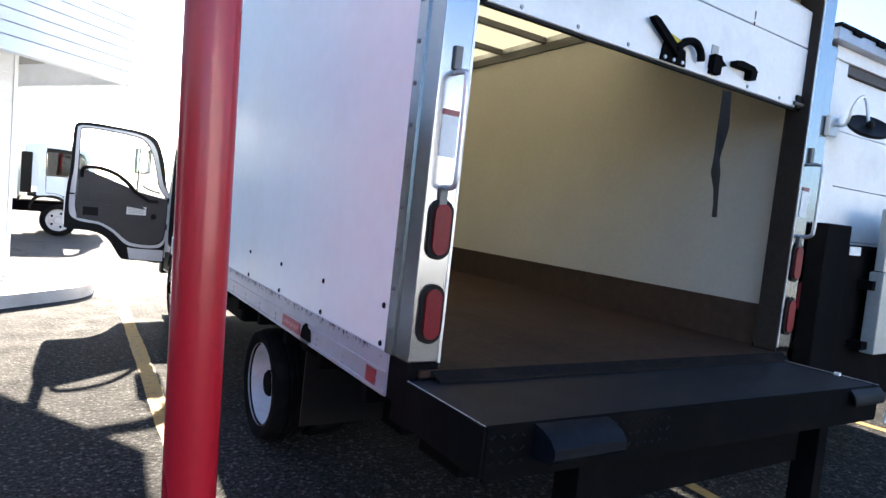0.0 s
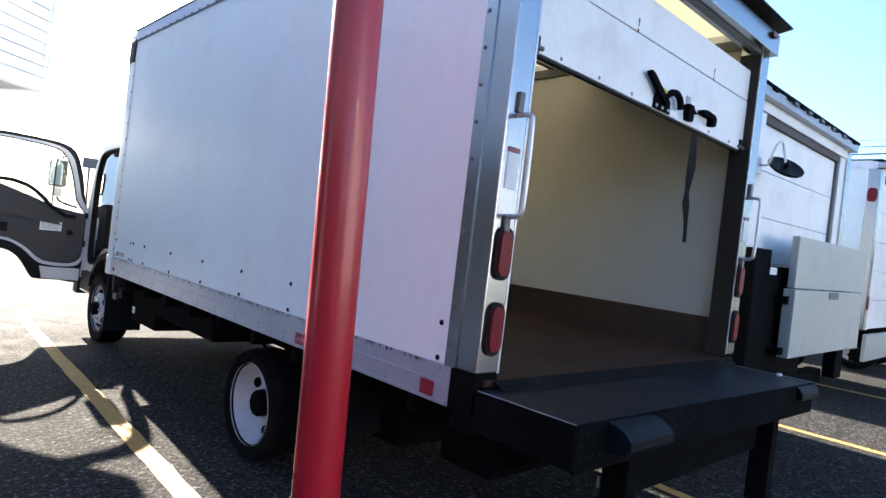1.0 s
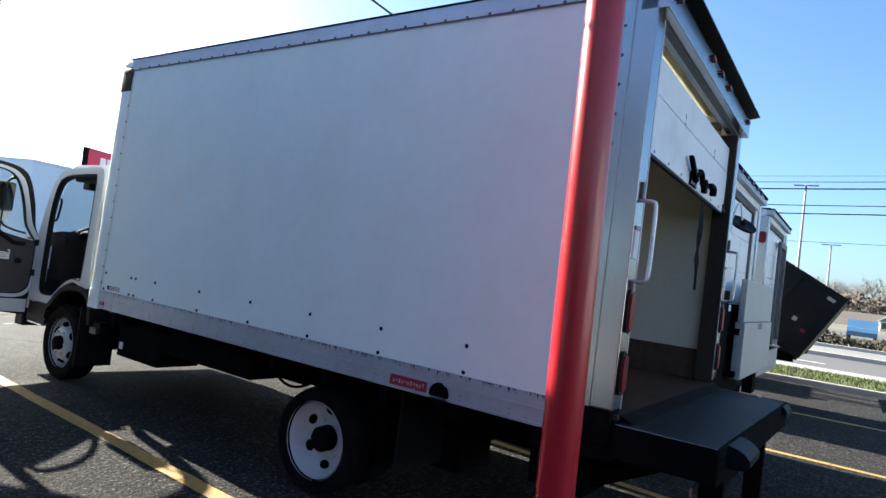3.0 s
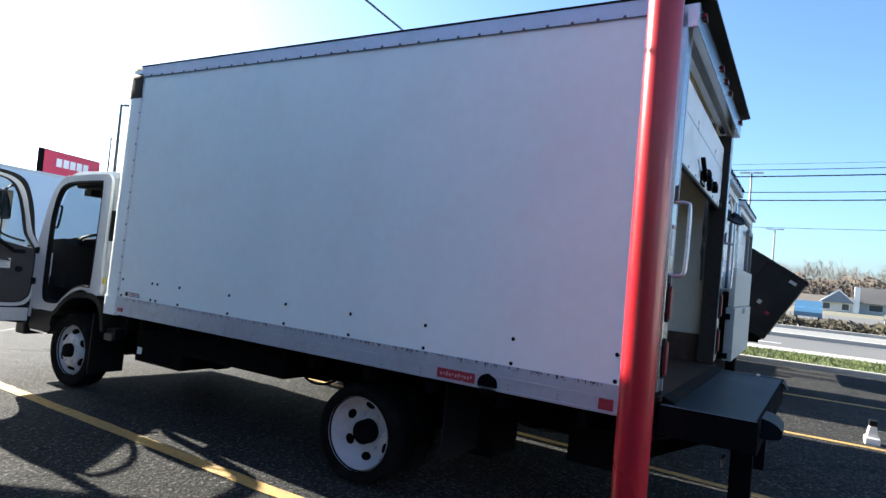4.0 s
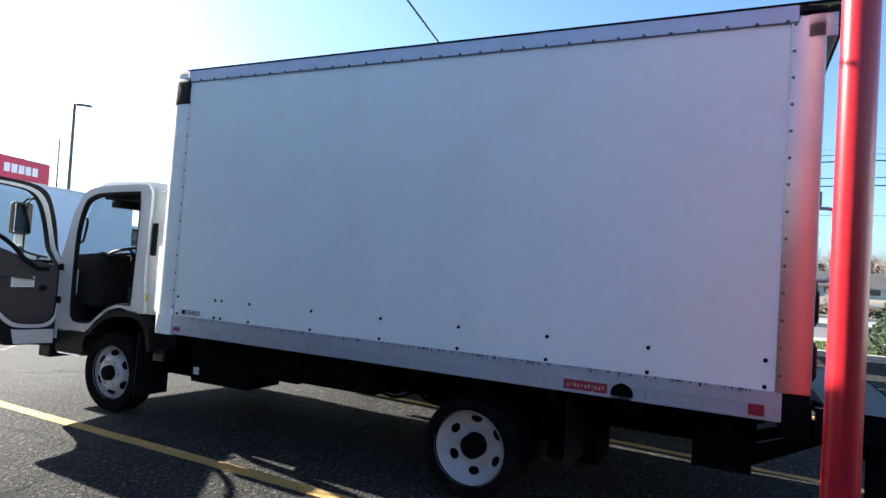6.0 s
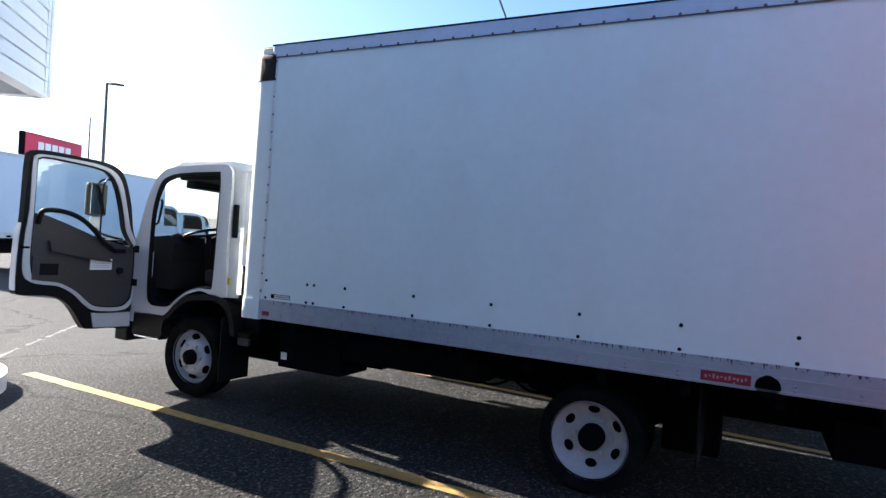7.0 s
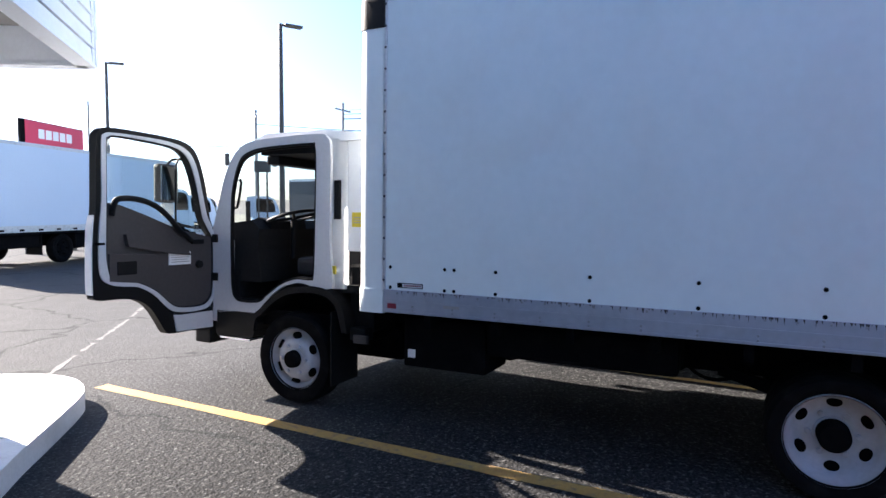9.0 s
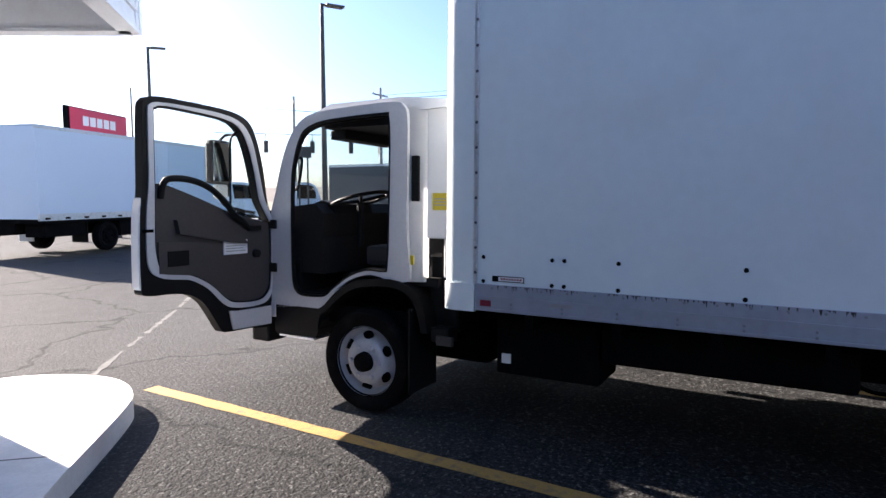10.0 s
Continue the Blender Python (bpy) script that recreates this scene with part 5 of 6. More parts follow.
def chassis(truck):
    for x in (0.80, 1.56):
        part("frame_rail", box(x, x + 0.075, 0.25, 6.3, 0.50, 0.74), BLACKPAINT, truck, bevel=0.006)
    for i in range(9):
        part("cross_sill", box(0.04, W - 0.04, 0.40 + 0.5 * i, 0.45 + 0.5 * i, 0.74, 0.90), BLACKPAINT, truck)
    part("rear_axle", tube([(0.30, 1.98, 0.343), (2.14, 1.98, 0.343)], 0.075, 16), BLACKPAINT, truck, smooth=True)
    part("differential", turned([(-0.18, 0.06), (-0.12, 0.16), (0, 0.20), (0.12, 0.16), (0.18, 0.06)], "y", (1.2, 1.98, 0.40), 20), BLACKPAINT, truck, smooth=True)
    part("prop_shaft", tube([(1.2, 2.15, 0.45), (1.2, 5.0, 0.62)], 0.045, 12), BLACKPAINT, truck, smooth=True)
    part("front_axle", tube([(0.35, 5.77, 0.33), (2.05, 5.77, 0.33)], 0.06, 12), BLACKPAINT, truck, smooth=True)
    for x in (0.66, 1.72):
        for yc in (1.98, 5.77):
            spring = smooth_line([(yc - 0.62, 0.58), (yc - 0.3, 0.49), (yc, 0.46), (yc + 0.3, 0.49), (yc + 0.62, 0.58)], 5)
            part("leaf_spring", prism(spring + [(y, z - 0.07) for y, z in spring][::-1], "x", x, x + 0.07), BLACKPAINT, truck)
    part("fuel_tank", box(1.72, 2.28, 2.85, 4.0, 0.46, 0.80), BLACKPAINT, truck, "black fuel tank", bevel=0.03)
    part("battery_box", box(0.20, 0.62, 4.05, 4.70, 0.42, 0.78), BLACKPAINT, truck, "black battery box", bevel=0.02)
    part("battery_label", box(0.194, 0.199, 4.60, 4.66, 0.49, 0.55), WHITEPRINT, truck)
    part("side_tank", box(0.18, 0.60, 2.80, 4.04, 0.565, 0.80), BLACKPAINT, truck, "long black side tank", bevel=0.03)
    part("air_tank", turned([(-0.35, 0.0), (-0.34, 0.10), (-0.30, 0.13), (0.30, 0.13), (0.34, 0.10), (0.35, 0)], "y", (1.0, 3.35, 0.56), 18), BLACKPAINT, truck, smooth=True)
    part("exhaust_pipe", tube(smooth_line([(1.45, 4.9, 0.55), (1.42, 4.0, 0.50), (1.40, 3.0, 0.48), (1.1, 2.8, 0.50)], 5), 0.045, 10), BLACKPAINT, truck, smooth=True)
    part("brake_hose", tube(smooth_line([(0.9, 2.9, 0.62), (0.92, 2.75, 0.45), (0.95, 2.6, 0.41), (0.98, 2.45, 0.47), (1.0, 2.35, 0.58)], 6), 0.014, 6), BLACKPAINT, truck, smooth=True)
    part("brake_hose", tube(smooth_line([(0.7, 3.2, 0.60), (0.75, 3.05, 0.47), (0.8, 2.9, 0.46), (0.85, 2.7, 0.58)], 6), 0.012, 6), BLACKPAINT, truck, smooth=True)
    # added block that hides the sunlit strip of ground beyond the rear wheels
    part("pump_box", box(0.72, 1.14, 1.24, 1.62, 0.22, 0.73), BLACKPAINT, truck, "black block added to hide sunlit ground behind", bevel=0.02)
    for x0 in (0.14, 1.80):
        part("mud_flap", box(x0, x0 + 0.50, 1.34, 1.352, 0.30, 0.84), BLACKPLASTIC, truck, "black rubber mud flap")
    part("filler_pipe", tube(smooth_line([(0.02, 0.995, 0.86), (0.10, 1.0, 0.80), (0.30, 1.0, 0.70)], 4), 0.05, 12), DARKHOLE, truck, smooth=True)
    part("engine", box(0.62, 1.70, 4.95, 6.1, 0.34, 0.60), BLACKPAINT, truck, bevel=0.04)
    part("gearbox", box(0.95, 1.45, 4.1, 4.96, 0.36, 0.72), BLACKPAINT, truck, bevel=0.05)
    for x0 in (0.13, 1.75):
        part("mud_flap", box(x0, x0 + 0.36, 5.30, 5.312, 0.20, 0.78), BLACKPLASTIC, truck, "black rubber mud flap")
    part("radiator_block", box(0.55, 1.75, 5.15, 6.2, 0.50, 0.95), BLACKPAINT, truck, bevel=0.02)
    part("air_intake", box(0.30, 0.62, 5.02, 5.25, 0.62, 1.14), BLACKPLASTIC, truck, "black air intake behind the cab", bevel=0.02)
    part("reservoir", box(0.20, 0.32, 5.04, 5.18, 0.56, 0.66), BLACKPLASTIC, truck, bevel=0.012)
    part("side_lamp", box(0.13, 0.16, 4.98, 5.10, 0.56, 0.62), TRIM, truck, bevel=0.004)


truck = thing("box_truck", (1.2, 2.6, 0), "white box truck with open cab door and half-raised rear door", "truck")
# the body leans a little to its far side
LEAN = Matrix.Translation((0, 0, 1.163)) @ Matrix.Rotation(radians(1.0), 4, "Y") @ Matrix.Translation((0, 0, -1.163))
AT.append(LEAN)
cargo_box(truck)
rear_frame(truck)
liftgate(truck)
chassis(truck)
AT.append(LEAN @ Matrix.Translation((0.06, 0.03, 0.0)))
cab(truck, True)
AT.pop()
AT.append(LEAN @ Matrix.Translation((0.045, 0.015, 0.0)))
driver_door(truck)
AT.pop()
AT.pop()
wheel(truck, 0.15, 5.69, 0.366, -1, False, 0.368, 0.92)
wheel(truck, 2.12, 5.69, 0.366, 1, False, 0.368, 0.92)
wheel(truck, 0.088, 1.995, 0.343, -1, True)
wheel(truck, 2.35, 1.995, 0.343, 1, True)
for x in (0.36, 1.85):
    part("inner_tyre", turned([(0, 0.26), (0, 0.32), (0.03, 0.343), (0.19, 0.343), (0.22, 0.32), (0.22, 0.26)], "x", (x, 1.985, 0.343), 40), RUBBER, truck, smooth=True)

# ---- parked trucks beside it ----


def plain_wheel(parent, x, y, s, r=0.39, paint=WHEEL):
    prof = [(0.02, 0.26), (0.0, 0.30), (0.02, 0.37), (0.06, r), (0.20, r), (0.24, 0.36), (0.24, 0.26)]
    w_ob = part("wheel", turned([(-s * w, q) for w, q in [(0.03, 0.26), (0.06, 0.22), (0.05, 0.10), (0.02, 0.08), (0.02, 0.0)]], "x", (x, y, r), 28, caps=False), paint, parent, "white disc wheel" if paint is WHEEL else "dark disc wheel", smooth=True)
    part("tyre", turned([(-s * w, q) for w, q in prof], "x", (x, y, r), 32, caps=False), RUBBER, w_ob, smooth=True)
    for i in range(5):
        g = math.tau * i / 5
        part("vent_hole", turned([(-s * 0.03, 0.0), (-s * 0.03, 0.03), (-s * 0.08, 0.03)], "x", (x, y + 0.165 * math.cos(g), r + 0.165 * math.sin(g)), 10), DARKHOLE, w_ob)
    return w_ob


def parked_box(name, x0, y0, width, length, floor, top, label, shade=None, closed_door=True, wheels=(1.6,)):
    """A parked box body with its rear frame, roll-up door and rails, its rear at y0."""
    shade = shade or PANEL
    x1, y1 = x0 + width, y0 + length
    t = thing(name, ((x0 + x1) / 2, (y0 + y1) / 2, 0), label, "truck", "trucks parked in a row")
    for xa, xb in ((x0, x0 + 0.04), (x1 - 0.04, x1)):
        part("side_panel", box(xa, xb, y0 + 0.14, y1, floor + 0.12, top - 0.1), shade, t)
        part("bottom_rail", box(xa - 0.005, xb + 0.005, y0 + 0.14, y1, floor - 0.03, floor + 0.12), ALU, t)
        part("top_rail", box(xa - 0.005, xb + 0.005, y0 + 0.05, y1, top - 0.1, top), ALU, t)
        part("rear_post", box(xa, xa + 0.11, y0, y0 + 0.14, floor, top - 0.1) if xa == x0 else box(xb - 0.11, xb, y0, y0 + 0.14, floor, top - 0.1), STEEL, t, bevel=0.008)
    part("front_wall", box(x0, x1, y1 - 0.04, y1, floor, top), shade, t)
    part("roof", box(x0, x1, y0 + 0.02, y1, top - 0.012, top + 0.005), shade, t)
    part("header", box(x0 + 0.11, x1 - 0.11, y0 + 0.005, y0 + 0.12, top - 0.165, top - 0.085), DOORWHITE, t, bevel=0.006)
    part("visor", box(x0, x1, y0 - 0.05, y0 + 0.10, top - 0.085, top - 0.012), RAIL, t, bevel=0.006)
    part("drip_edge", box(x0 - 0.005, x1 + 0.005, y0 - 0.06, y0 + 0.10, top - 0.011, top + 0.010), BLACKPAINT, t, bevel=0.003)
    for i in range(8):
        part("edge_block", box(x0 + 0.15 + 0.3 * i, x0 + 0.25 + 0.3 * i, y0 - 0.066, y0 - 0.045, top - 0.030, top - 0.006), BLACKPAINT, t)
    part("roof_trim", box(x0 - 0.006, x0 + 0.03, y0 + 0.0, y1, top + 0.006, top + 0.02), BLACKPAINT, t)
    h = (top - 0.225 - floor) / 5
    for i in range(5):
        part("door_section", box(x0 + 0.30, x1 - 0.34, y0 + 0.05, y0 + 0.075, floor + h * i + 0.003, floor + h * (i + 1) - 0.003), DOORWHITE, t)
    part("door_jamb", box(x0 + 0.111, x0 + 0.299, y0 + 0.02, y0 + 0.09, floor, top - 0.166), DOORWHITE, t)
    part("door_jamb", box(x1 - 0.28, x1 - 0.111, y0 + 0.02, y0 + 0.09, floor, top - 0.166), DOORWHITE, t)
    # solid dark strips stand in for the shade in the door's gaps
    part("door_track", box(x1 - 0.335, x1 - 0.285, y0 + 0.025, y0 + 0.08, floor, top - 0.225), BOW, t, "dark gap beside the door")
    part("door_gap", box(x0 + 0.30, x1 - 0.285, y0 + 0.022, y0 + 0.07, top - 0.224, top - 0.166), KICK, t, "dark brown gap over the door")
    part("underframe", box(x0 + 0.75, x1 - 0.75, y0 + 0.1, y1, floor - 0.28, floor - 0.05), BLACKPAINT, t)
    part("rear_bumper", box(x0 + 0.1, x1 - 0.1, y0 + 0.02, y0 + 0.14, floor - 0.40, floor - 0.26), BLACKPAINT, t, bevel=0.01)
    for dy in wheels:
        plain_wheel(t, x0 + 0.06, y0 + dy, -1)
        plain_wheel(t, x1 - 0.06, y0 + dy, 1)
    for xa in (x0 + 0.055, x1 - 0.055):
        part("tail_lamp", prism(rounded(xa - 0.035, xa + 0.035, floor + 0.25, floor + 0.42, 0.03), "y", y0 - 0.012, y0 + 0.004), REDLENS, t)
    return t


AT.append(Matrix.Translation((-0.22, 0.0, -0.08)))
t2 = parked_box("box_truck_with_liftgate", 3.02, 0.22, 2.5, 6.25, 0.96, 2.92, "white box truck with black liftgate folded at its rear")
AT.append(AT[-1] @ Matrix.Translation((0, 0, 0.08)))
for i in range(5):
    x = 3.6 + 0.33 * i
    part("marker_lamp", box(x, x + 0.09, 0.150, 0.168, 2.80, 2.825), DARKRIVET, t2)
# black liftgate column and pump box
part("lift_column", box(3.04, 3.34, 0.10, 0.21, 0.56, 1.67), BLACKPAINT, t2, "black liftgate column", bevel=0.01)
part("lift_column", box(5.30, 5.53, 0.10, 0.21, 0.56, 1.67), BLACKPAINT, t2, bevel=0.01)
part("lift_panel", box(3.345, 4.30, 0.12, 0.20, 0.56, 1.556), BLACKPAINT, t2, "black liftgate panel", bevel=0.01)
part("panel_label", box(3.38, 3.52, 0.114, 0.119, 1.49, 1.545), WHITEPRINT, t2)
part("red_reflector", box(3.07, 3.22, 0.088, 0.099, 0.64, 0.70), REDTAPE, t2)
GATE = mat("grey_aluminium_gate", (0.40, 0.41, 0.39), 0.5, metal=0.3, var=0.06, stain=(0.3, 0.3, 0.29), stain_amount=0.4, stain_scale=4)
gate = part("folded_platform", box(3.58, 5.52, -0.01, 0.075, 0.875, 1.398), GATE, t2, "pale grey folded lift platform", bevel=0.008)
part("platform_flap", box(3.60, 5.53, 0.005, 0.06, 1.404, 1.80), GATE, gate, bevel=0.008)
part("finger_slot", box(4.42, 4.70, -0.0135, -0.009, 1.330, 1.39), BOW, gate)
part("platform_hinge", box(3.54, 3.62, 0.03, 0.12, 1.28, 1.34), BLACKPAINT, gate)
part("platform_hinge", box(3.50, 3.62, 0.03, 0.12, 0.90, 0.95), BLACKPAINT, gate)
# round convex mirror on its bracket
AT.pop()
AT.pop()
part("side_tag", prism([(4.47, 0.20), (4.64, 0.22), (4.65, 0.33), (4.49, 0.31)], "y", 0.295, 0.305), WHITEPRINT, t2, "white hanging tag")
AT.append(Matrix.Translation((3.032, 0.046, 2.268)) @ Vector((-0.46, -0.66, 1.0)).to_track_quat("Z", "Y").to_matrix().to_4x4())
part("back_up_mirror", turned([(0.0, 0.118), (0.004, 0.124), (-0.008, 0.126), (-0.02, 0.115), (-0.034, 0.07), (-0.04, 0.0)], "z", (0, 0, 0), 32), BLACKPLASTIC, t2, "round black convex mirror on a bent bracket", smooth=True)
part("mirror_ball", turned([(0.0, 0.022), (0.02, 0.022), (0.035, 0.012)], "z", (0, 0, 0), 12), BLACKPLASTIC, t2, smooth=True)
AT.pop()
part("mirror_bracket", tube(smooth_line([(2.93, 0.20, 2.27), (2.93, 0.13, 2.27), (2.92, 0.10, 2.36), (2.95, 0.085, 2.42), (3.00, 0.07, 2.425), (3.03, 0.050, 2.28)], 5), 0.009, 8), ALU, t2, smooth=True)
part("bracket_foot", box(2.86, 2.96, 0.185, 0.215, 2.20, 2.32), ALU, t2, bevel=0.005)

AT.append(Matrix.Translation((-0.17, 0.16, -0.06)))
t3 = parked_box("box_truck_with_side_door", 7.34, 0.20, 2.5, 7.0, 0.98, 3.05, "silver white box truck parked in the row")
part("side_lamp", prism(rounded(0.22, 0.32, 2.55, 2.72, 0.04), "x", 7.322, 7.342), REDLENS, t3)
part("curb_door_frame", ring(rounded(8.75, 9.60, 1.02, 2.72, 0.05), rounded(8.83, 9.52, 1.10, 2.64, 0.04), "y", 0.16, 0.21, (9.17, 1.87)), BOW, t3)
part("lower_skirt", box(7.40, 9.78, 0.17, 0.21, 0.60, 0.93), GATE, t3)
AT.pop()

# dump truck with its body raised
dump = thing("dump_truck", (11.7, 1.5, 0), "black dump truck with its body tipped up", "truck", "trucks parked in a row")
tip = Matrix.Translation((0, 0.08, 0.72)) @ Matrix.Rotation(radians(30.5), 4, "X")
AT.append(tip)
for x in (10.70, 12.55):
    side = part("body_side", box(x, x + 0.06, -0.02, 3.4, 0.0, 1.33), DUMPBLACK, dump, "black steel dump body side", bevel=0.008)
    part("top_rail", box(x - 0.03, x + 0.09, -0.03, 3.4, 1.28, 1.36), DUMPBLACK, side, bevel=0.008)
    part("bottom_rail", box(x - 0.03, x + 0.09, -0.03, 3.4, -0.04, 0.06), DUMPBLACK, side, bevel=0.008)
    for k in range(5):
        part("stake", box(x - 0.04, x + 0.001, 0.0 + 0.8 * k, 0.07 + 0.8 * k, 0.06, 1.28), DUMPBLACK, side, bevel=0.005)
    part("side_label", box(x - 0.036, x - 0.031, 0.12, 0.26, 1.16, 1.22), GREYPRINT, side)
    part("side_label", box(x - 0.006, x - 0.001, 0.42, 0.50, 0.50, 0.58), GREYPRINT, side)
    part("side_label", box(x - 0.006, x - 0.001, 0.18, 0.26, 0.40, 0.46), REDTAPE, side)
part("body_floor", box(10.70, 12.61, 0.0, 3.4, -0.06, 0.0), DUMPBLACK, dump)
part("headboard", box(10.70, 12.61, 3.34, 3.42, 0.0, 1.5), DUMPBLACK, dump)
part("tail_gate", box(10.78, 12.53, -0.02, 0.04, 0.05, 1.28), DUMPBLACK, dump, bevel=0.006)
AT.pop()
part("frame_rail", box(11.2, 11.3, 0.2, 5.6, 0.55, 0.75), BLACKPAINT, dump)
part("frame_rail", box(12.0, 12.1, 0.2, 5.6, 0.55, 0.75), BLACKPAINT, dump)
part("tipping_ram", tube([(11.65, 2.4, 0.7), (11.65, 2.9, 2.4)], 0.07, 12), CHROME, dump)
for x, s in ((10.78, -1), (12.52, 1)):
    plain_wheel(dump, x, 1.25, s)
    plain_wheel(dump, x, 4.9, s)
part("cab", prism([(4.1, 0.6), (4.1, 2.1), (5.0, 2.1), (5.5, 1.4), (5.55, 0.5), (4.6, 0.6)], "x", 10.75, 12.55), CABWHITE, dump, bevel=0.03)

AT.append(Matrix.Translation((5.65, -1.38, -0.08)) @ Matrix.Diagonal((0.75, 0.7, 0.7, 1)) @ Matrix.Translation((-5.56, 1.49, 0)))
block = thing("white_block", (5.55, -1.5, 0), "small weathered white block standing on the asphalt", "block")
part("base", box(5.42, 5.70, -1.60, -1.38, 0.0, 0.12), KERB, block, bevel=0.02)
part("body", prism([(-1.57, 0.12), (-1.41, 0.12), (-1.44, 0.30), (-1.54, 0.30)], "x", 5.46, 5.66), KERB, block, bevel=0.015)
part("cap", box(5.48, 5.64, -1.55, -1.43, 0.30, 0.40), BLACKPLASTIC, block, bevel=0.015)
AT.pop()


# ---- trucks beyond the cab ----
def cabover(name, m, label, box_paint=PANEL, body=True, group="trucks across the lot", rims=WHEEL):
    """A whole cab-over box truck, its nose to local +y, moved by m."""
    AT.append(m)
    t = thing(name, (1.2, 2.6, 0), label, "truck", group)
    if body:
        for xa, xb in ((0.0, 0.04), (W - 0.04, W)):
            part("side_panel", box(xa, xb, -2.6, 4.95, 1.02, 3.0), box_paint, t)
            part("bottom_rail", box(xa - 0.006, xb + 0.006, -2.6, 4.95, 0.86, 1.02), ALU, t)
            part("top_rail", box(xa - 0.006, xb + 0.006, -2.6, 4.95, 3.0, 3.08), ALU, t)
            for i in range(12):
                part("rail_tab", box(xa - 0.012, xb + 0.012, -2.45 + 0.6 * i, -2.3 + 0.6 * i, 0.885, 0.935), BLACKPAINT, t)
        part("front_wall", box(0.04, W - 0.04, 4.90, 4.95, 0.9, 3.05), box_paint, t)
        part("rear_door", box(0.04, W - 0.04, -2.6, -2.55, 0.9, 3.05), box_paint, t)
        part("roof", box(0.0, W, -2.6, 4.95, 3.06, 3.09), box_paint, t)
        part("floor_bed", box(0.0, W, -2.6, 4.95, 0.80, 0.90), BLACKPAINT, t)
        for x0 in (0.12, 1.76):
            part("under_box", box(x0, x0 + 0.56, 2.72, 4.35, 0.42, 0.79), BLACKPAINT, t, "black box under the body", bevel=0.02)
            part("under_box", box(x0, x0 + 0.56, -2.35, -1.1, 0.46, 0.79), BLACKPAINT, t, "black box under the body", bevel=0.02)
        for x0 in (0.15, 1.8):
            part("mud_flap", box(x0, x0 + 0.45, -0.95, -0.93, 0.25, 0.86), WHITEPRINT if x0 < 1 else BLACKPLASTIC, t)
    part("frame", box(0.8, 1.64, -2.5, 6.4, 0.55, 0.80), BLACKPAINT, t)
    part("side_box", box(0.1, 0.7, 1.2, 2.6, 0.42, 0.80), BLACKPAINT, t, bevel=0.02)
    part("side_box", box(1.74, 2.34, 1.2, 2.6, 0.42, 0.80), BLACKPAINT, t, bevel=0.02)
    for x0 in (0.10, 1.72):
        part("tool_box", box(x0, x0 + 0.62, 0.15, 1.12, 0.36, 0.79), BLACKPAINT, t, bevel=0.02)
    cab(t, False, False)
    for x, s in ((0.10, -1), (2.12, 1)):
        plain_wheel(t, x, 5.77, s, paint=rims)
    for x, s in ((0.085, -1), (2.35, 1)):
        plain_wheel(t, x, -0.3, s, paint=rims)
    AT.pop()
    return t


def facing(x, y, deg):
    return Matrix.Translation((x, y, 0)) @ Matrix.Rotation(radians(deg), 4, "Z")


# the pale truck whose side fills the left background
cabover("long_box_truck", facing(4.60, 18.27, -72) @ Matrix.Translation((-W, 2.6, 0.10)), "long pale white box truck parked across the lot", SHADEDWHITE, rims=BLACKPAINT)
cabover("cab_over_truck", facing(-6.64, 17.75, -90), "white cab-over truck parked at the lot's far edge", PANEL)
cabover("chassis_cab_truck", facing(16.8, 29.0, -138), "white cab-over chassis truck without a body", body=False)
cabover("chassis_cab_truck", facing(14.7, 31.0, -138), "white cab-over chassis truck without a body", body=False)
dark = parked_box("dark_box_trailer", 23.5, 19.9, 2.5, 5.5, 0.9, 3.2, "dark grey box trailer seen through the cab", shade=DARKBOX)

# red pylon sign
sign = thing("pylon_sign", (9.8, 24.4, 0), "red pylon sign with white bars above the trucks", "sign")
AT.append(Matrix.Translation((8.39, 23.65, -0.58)) @ Matrix.Rotation(radians(23.3), 4, "Z") @ Matrix.Diagonal((1.325, 1.325, 1.2, 1)))
part("cabinet", box(0.0, 2.40, 0.0, 0.10, 2.95, 4.22), BLACKPAINT, sign, bevel=0.02)
face = part("sign_face", box(0.12, 2.38, -0.012, 0.0, 3.0, 4.19), SIGNRED, sign, "red sign face")
for i in range(5):
    part("white_bar", box(0.58 + 0.27 * i, 0.79 + 0.27 * i, -0.02, -0.012, 3.74, 4.00), WHITEPRINT, face)
part("white_bar", box(1.10, 2.28, -0.02, -0.012, 3.50, 3.55), WHITEPRINT, face)
part("white_bar", box(1.10, 1.75, -0.02, -0.012, 3.34, 3.44), WHITEPRINT, face)
for x in (0.35, 1.95):
    part("post", box(x, x + 0.16, 0.08, 0.28, 0.0, 2.95), DARKPOLE, sign)
AT.pop()
post_sign = thing("roadside_sign", (19.0, 23.2, 0), "small dark sign on two thin posts", "sign")
AT.append(facing(19.0, 23.2, -47))
part("panel", box(-0.38, 0.38, -0.04, 0.04, 3.32, 3.85), DARKPOLE, post_sign, bevel=0.01)
for x in (-0.24, 0.16):
    part("post", box(x, x + 0.08, -0.03, 0.03, 0, 3.32), DARKPOLE, post_sign)
AT.pop()
sign2 = thing("dark_sign", (6.9, 32.6, 0), "dark roadside sign on two posts", "sign")
AT.append(facing(5.98, 32.9, -6))
part("panel", box(0, 1.55, 0, 0.15, 3.03, 3.55), DARKBOX, sign2, bevel=0.02)
for i in range(5):
    part("letter_bar", box(0.62 + 0.16 * i, 0.73 + 0.16 * i, -0.01, 0.0, 3.22, 3.36), WHITEPRINT, sign2)
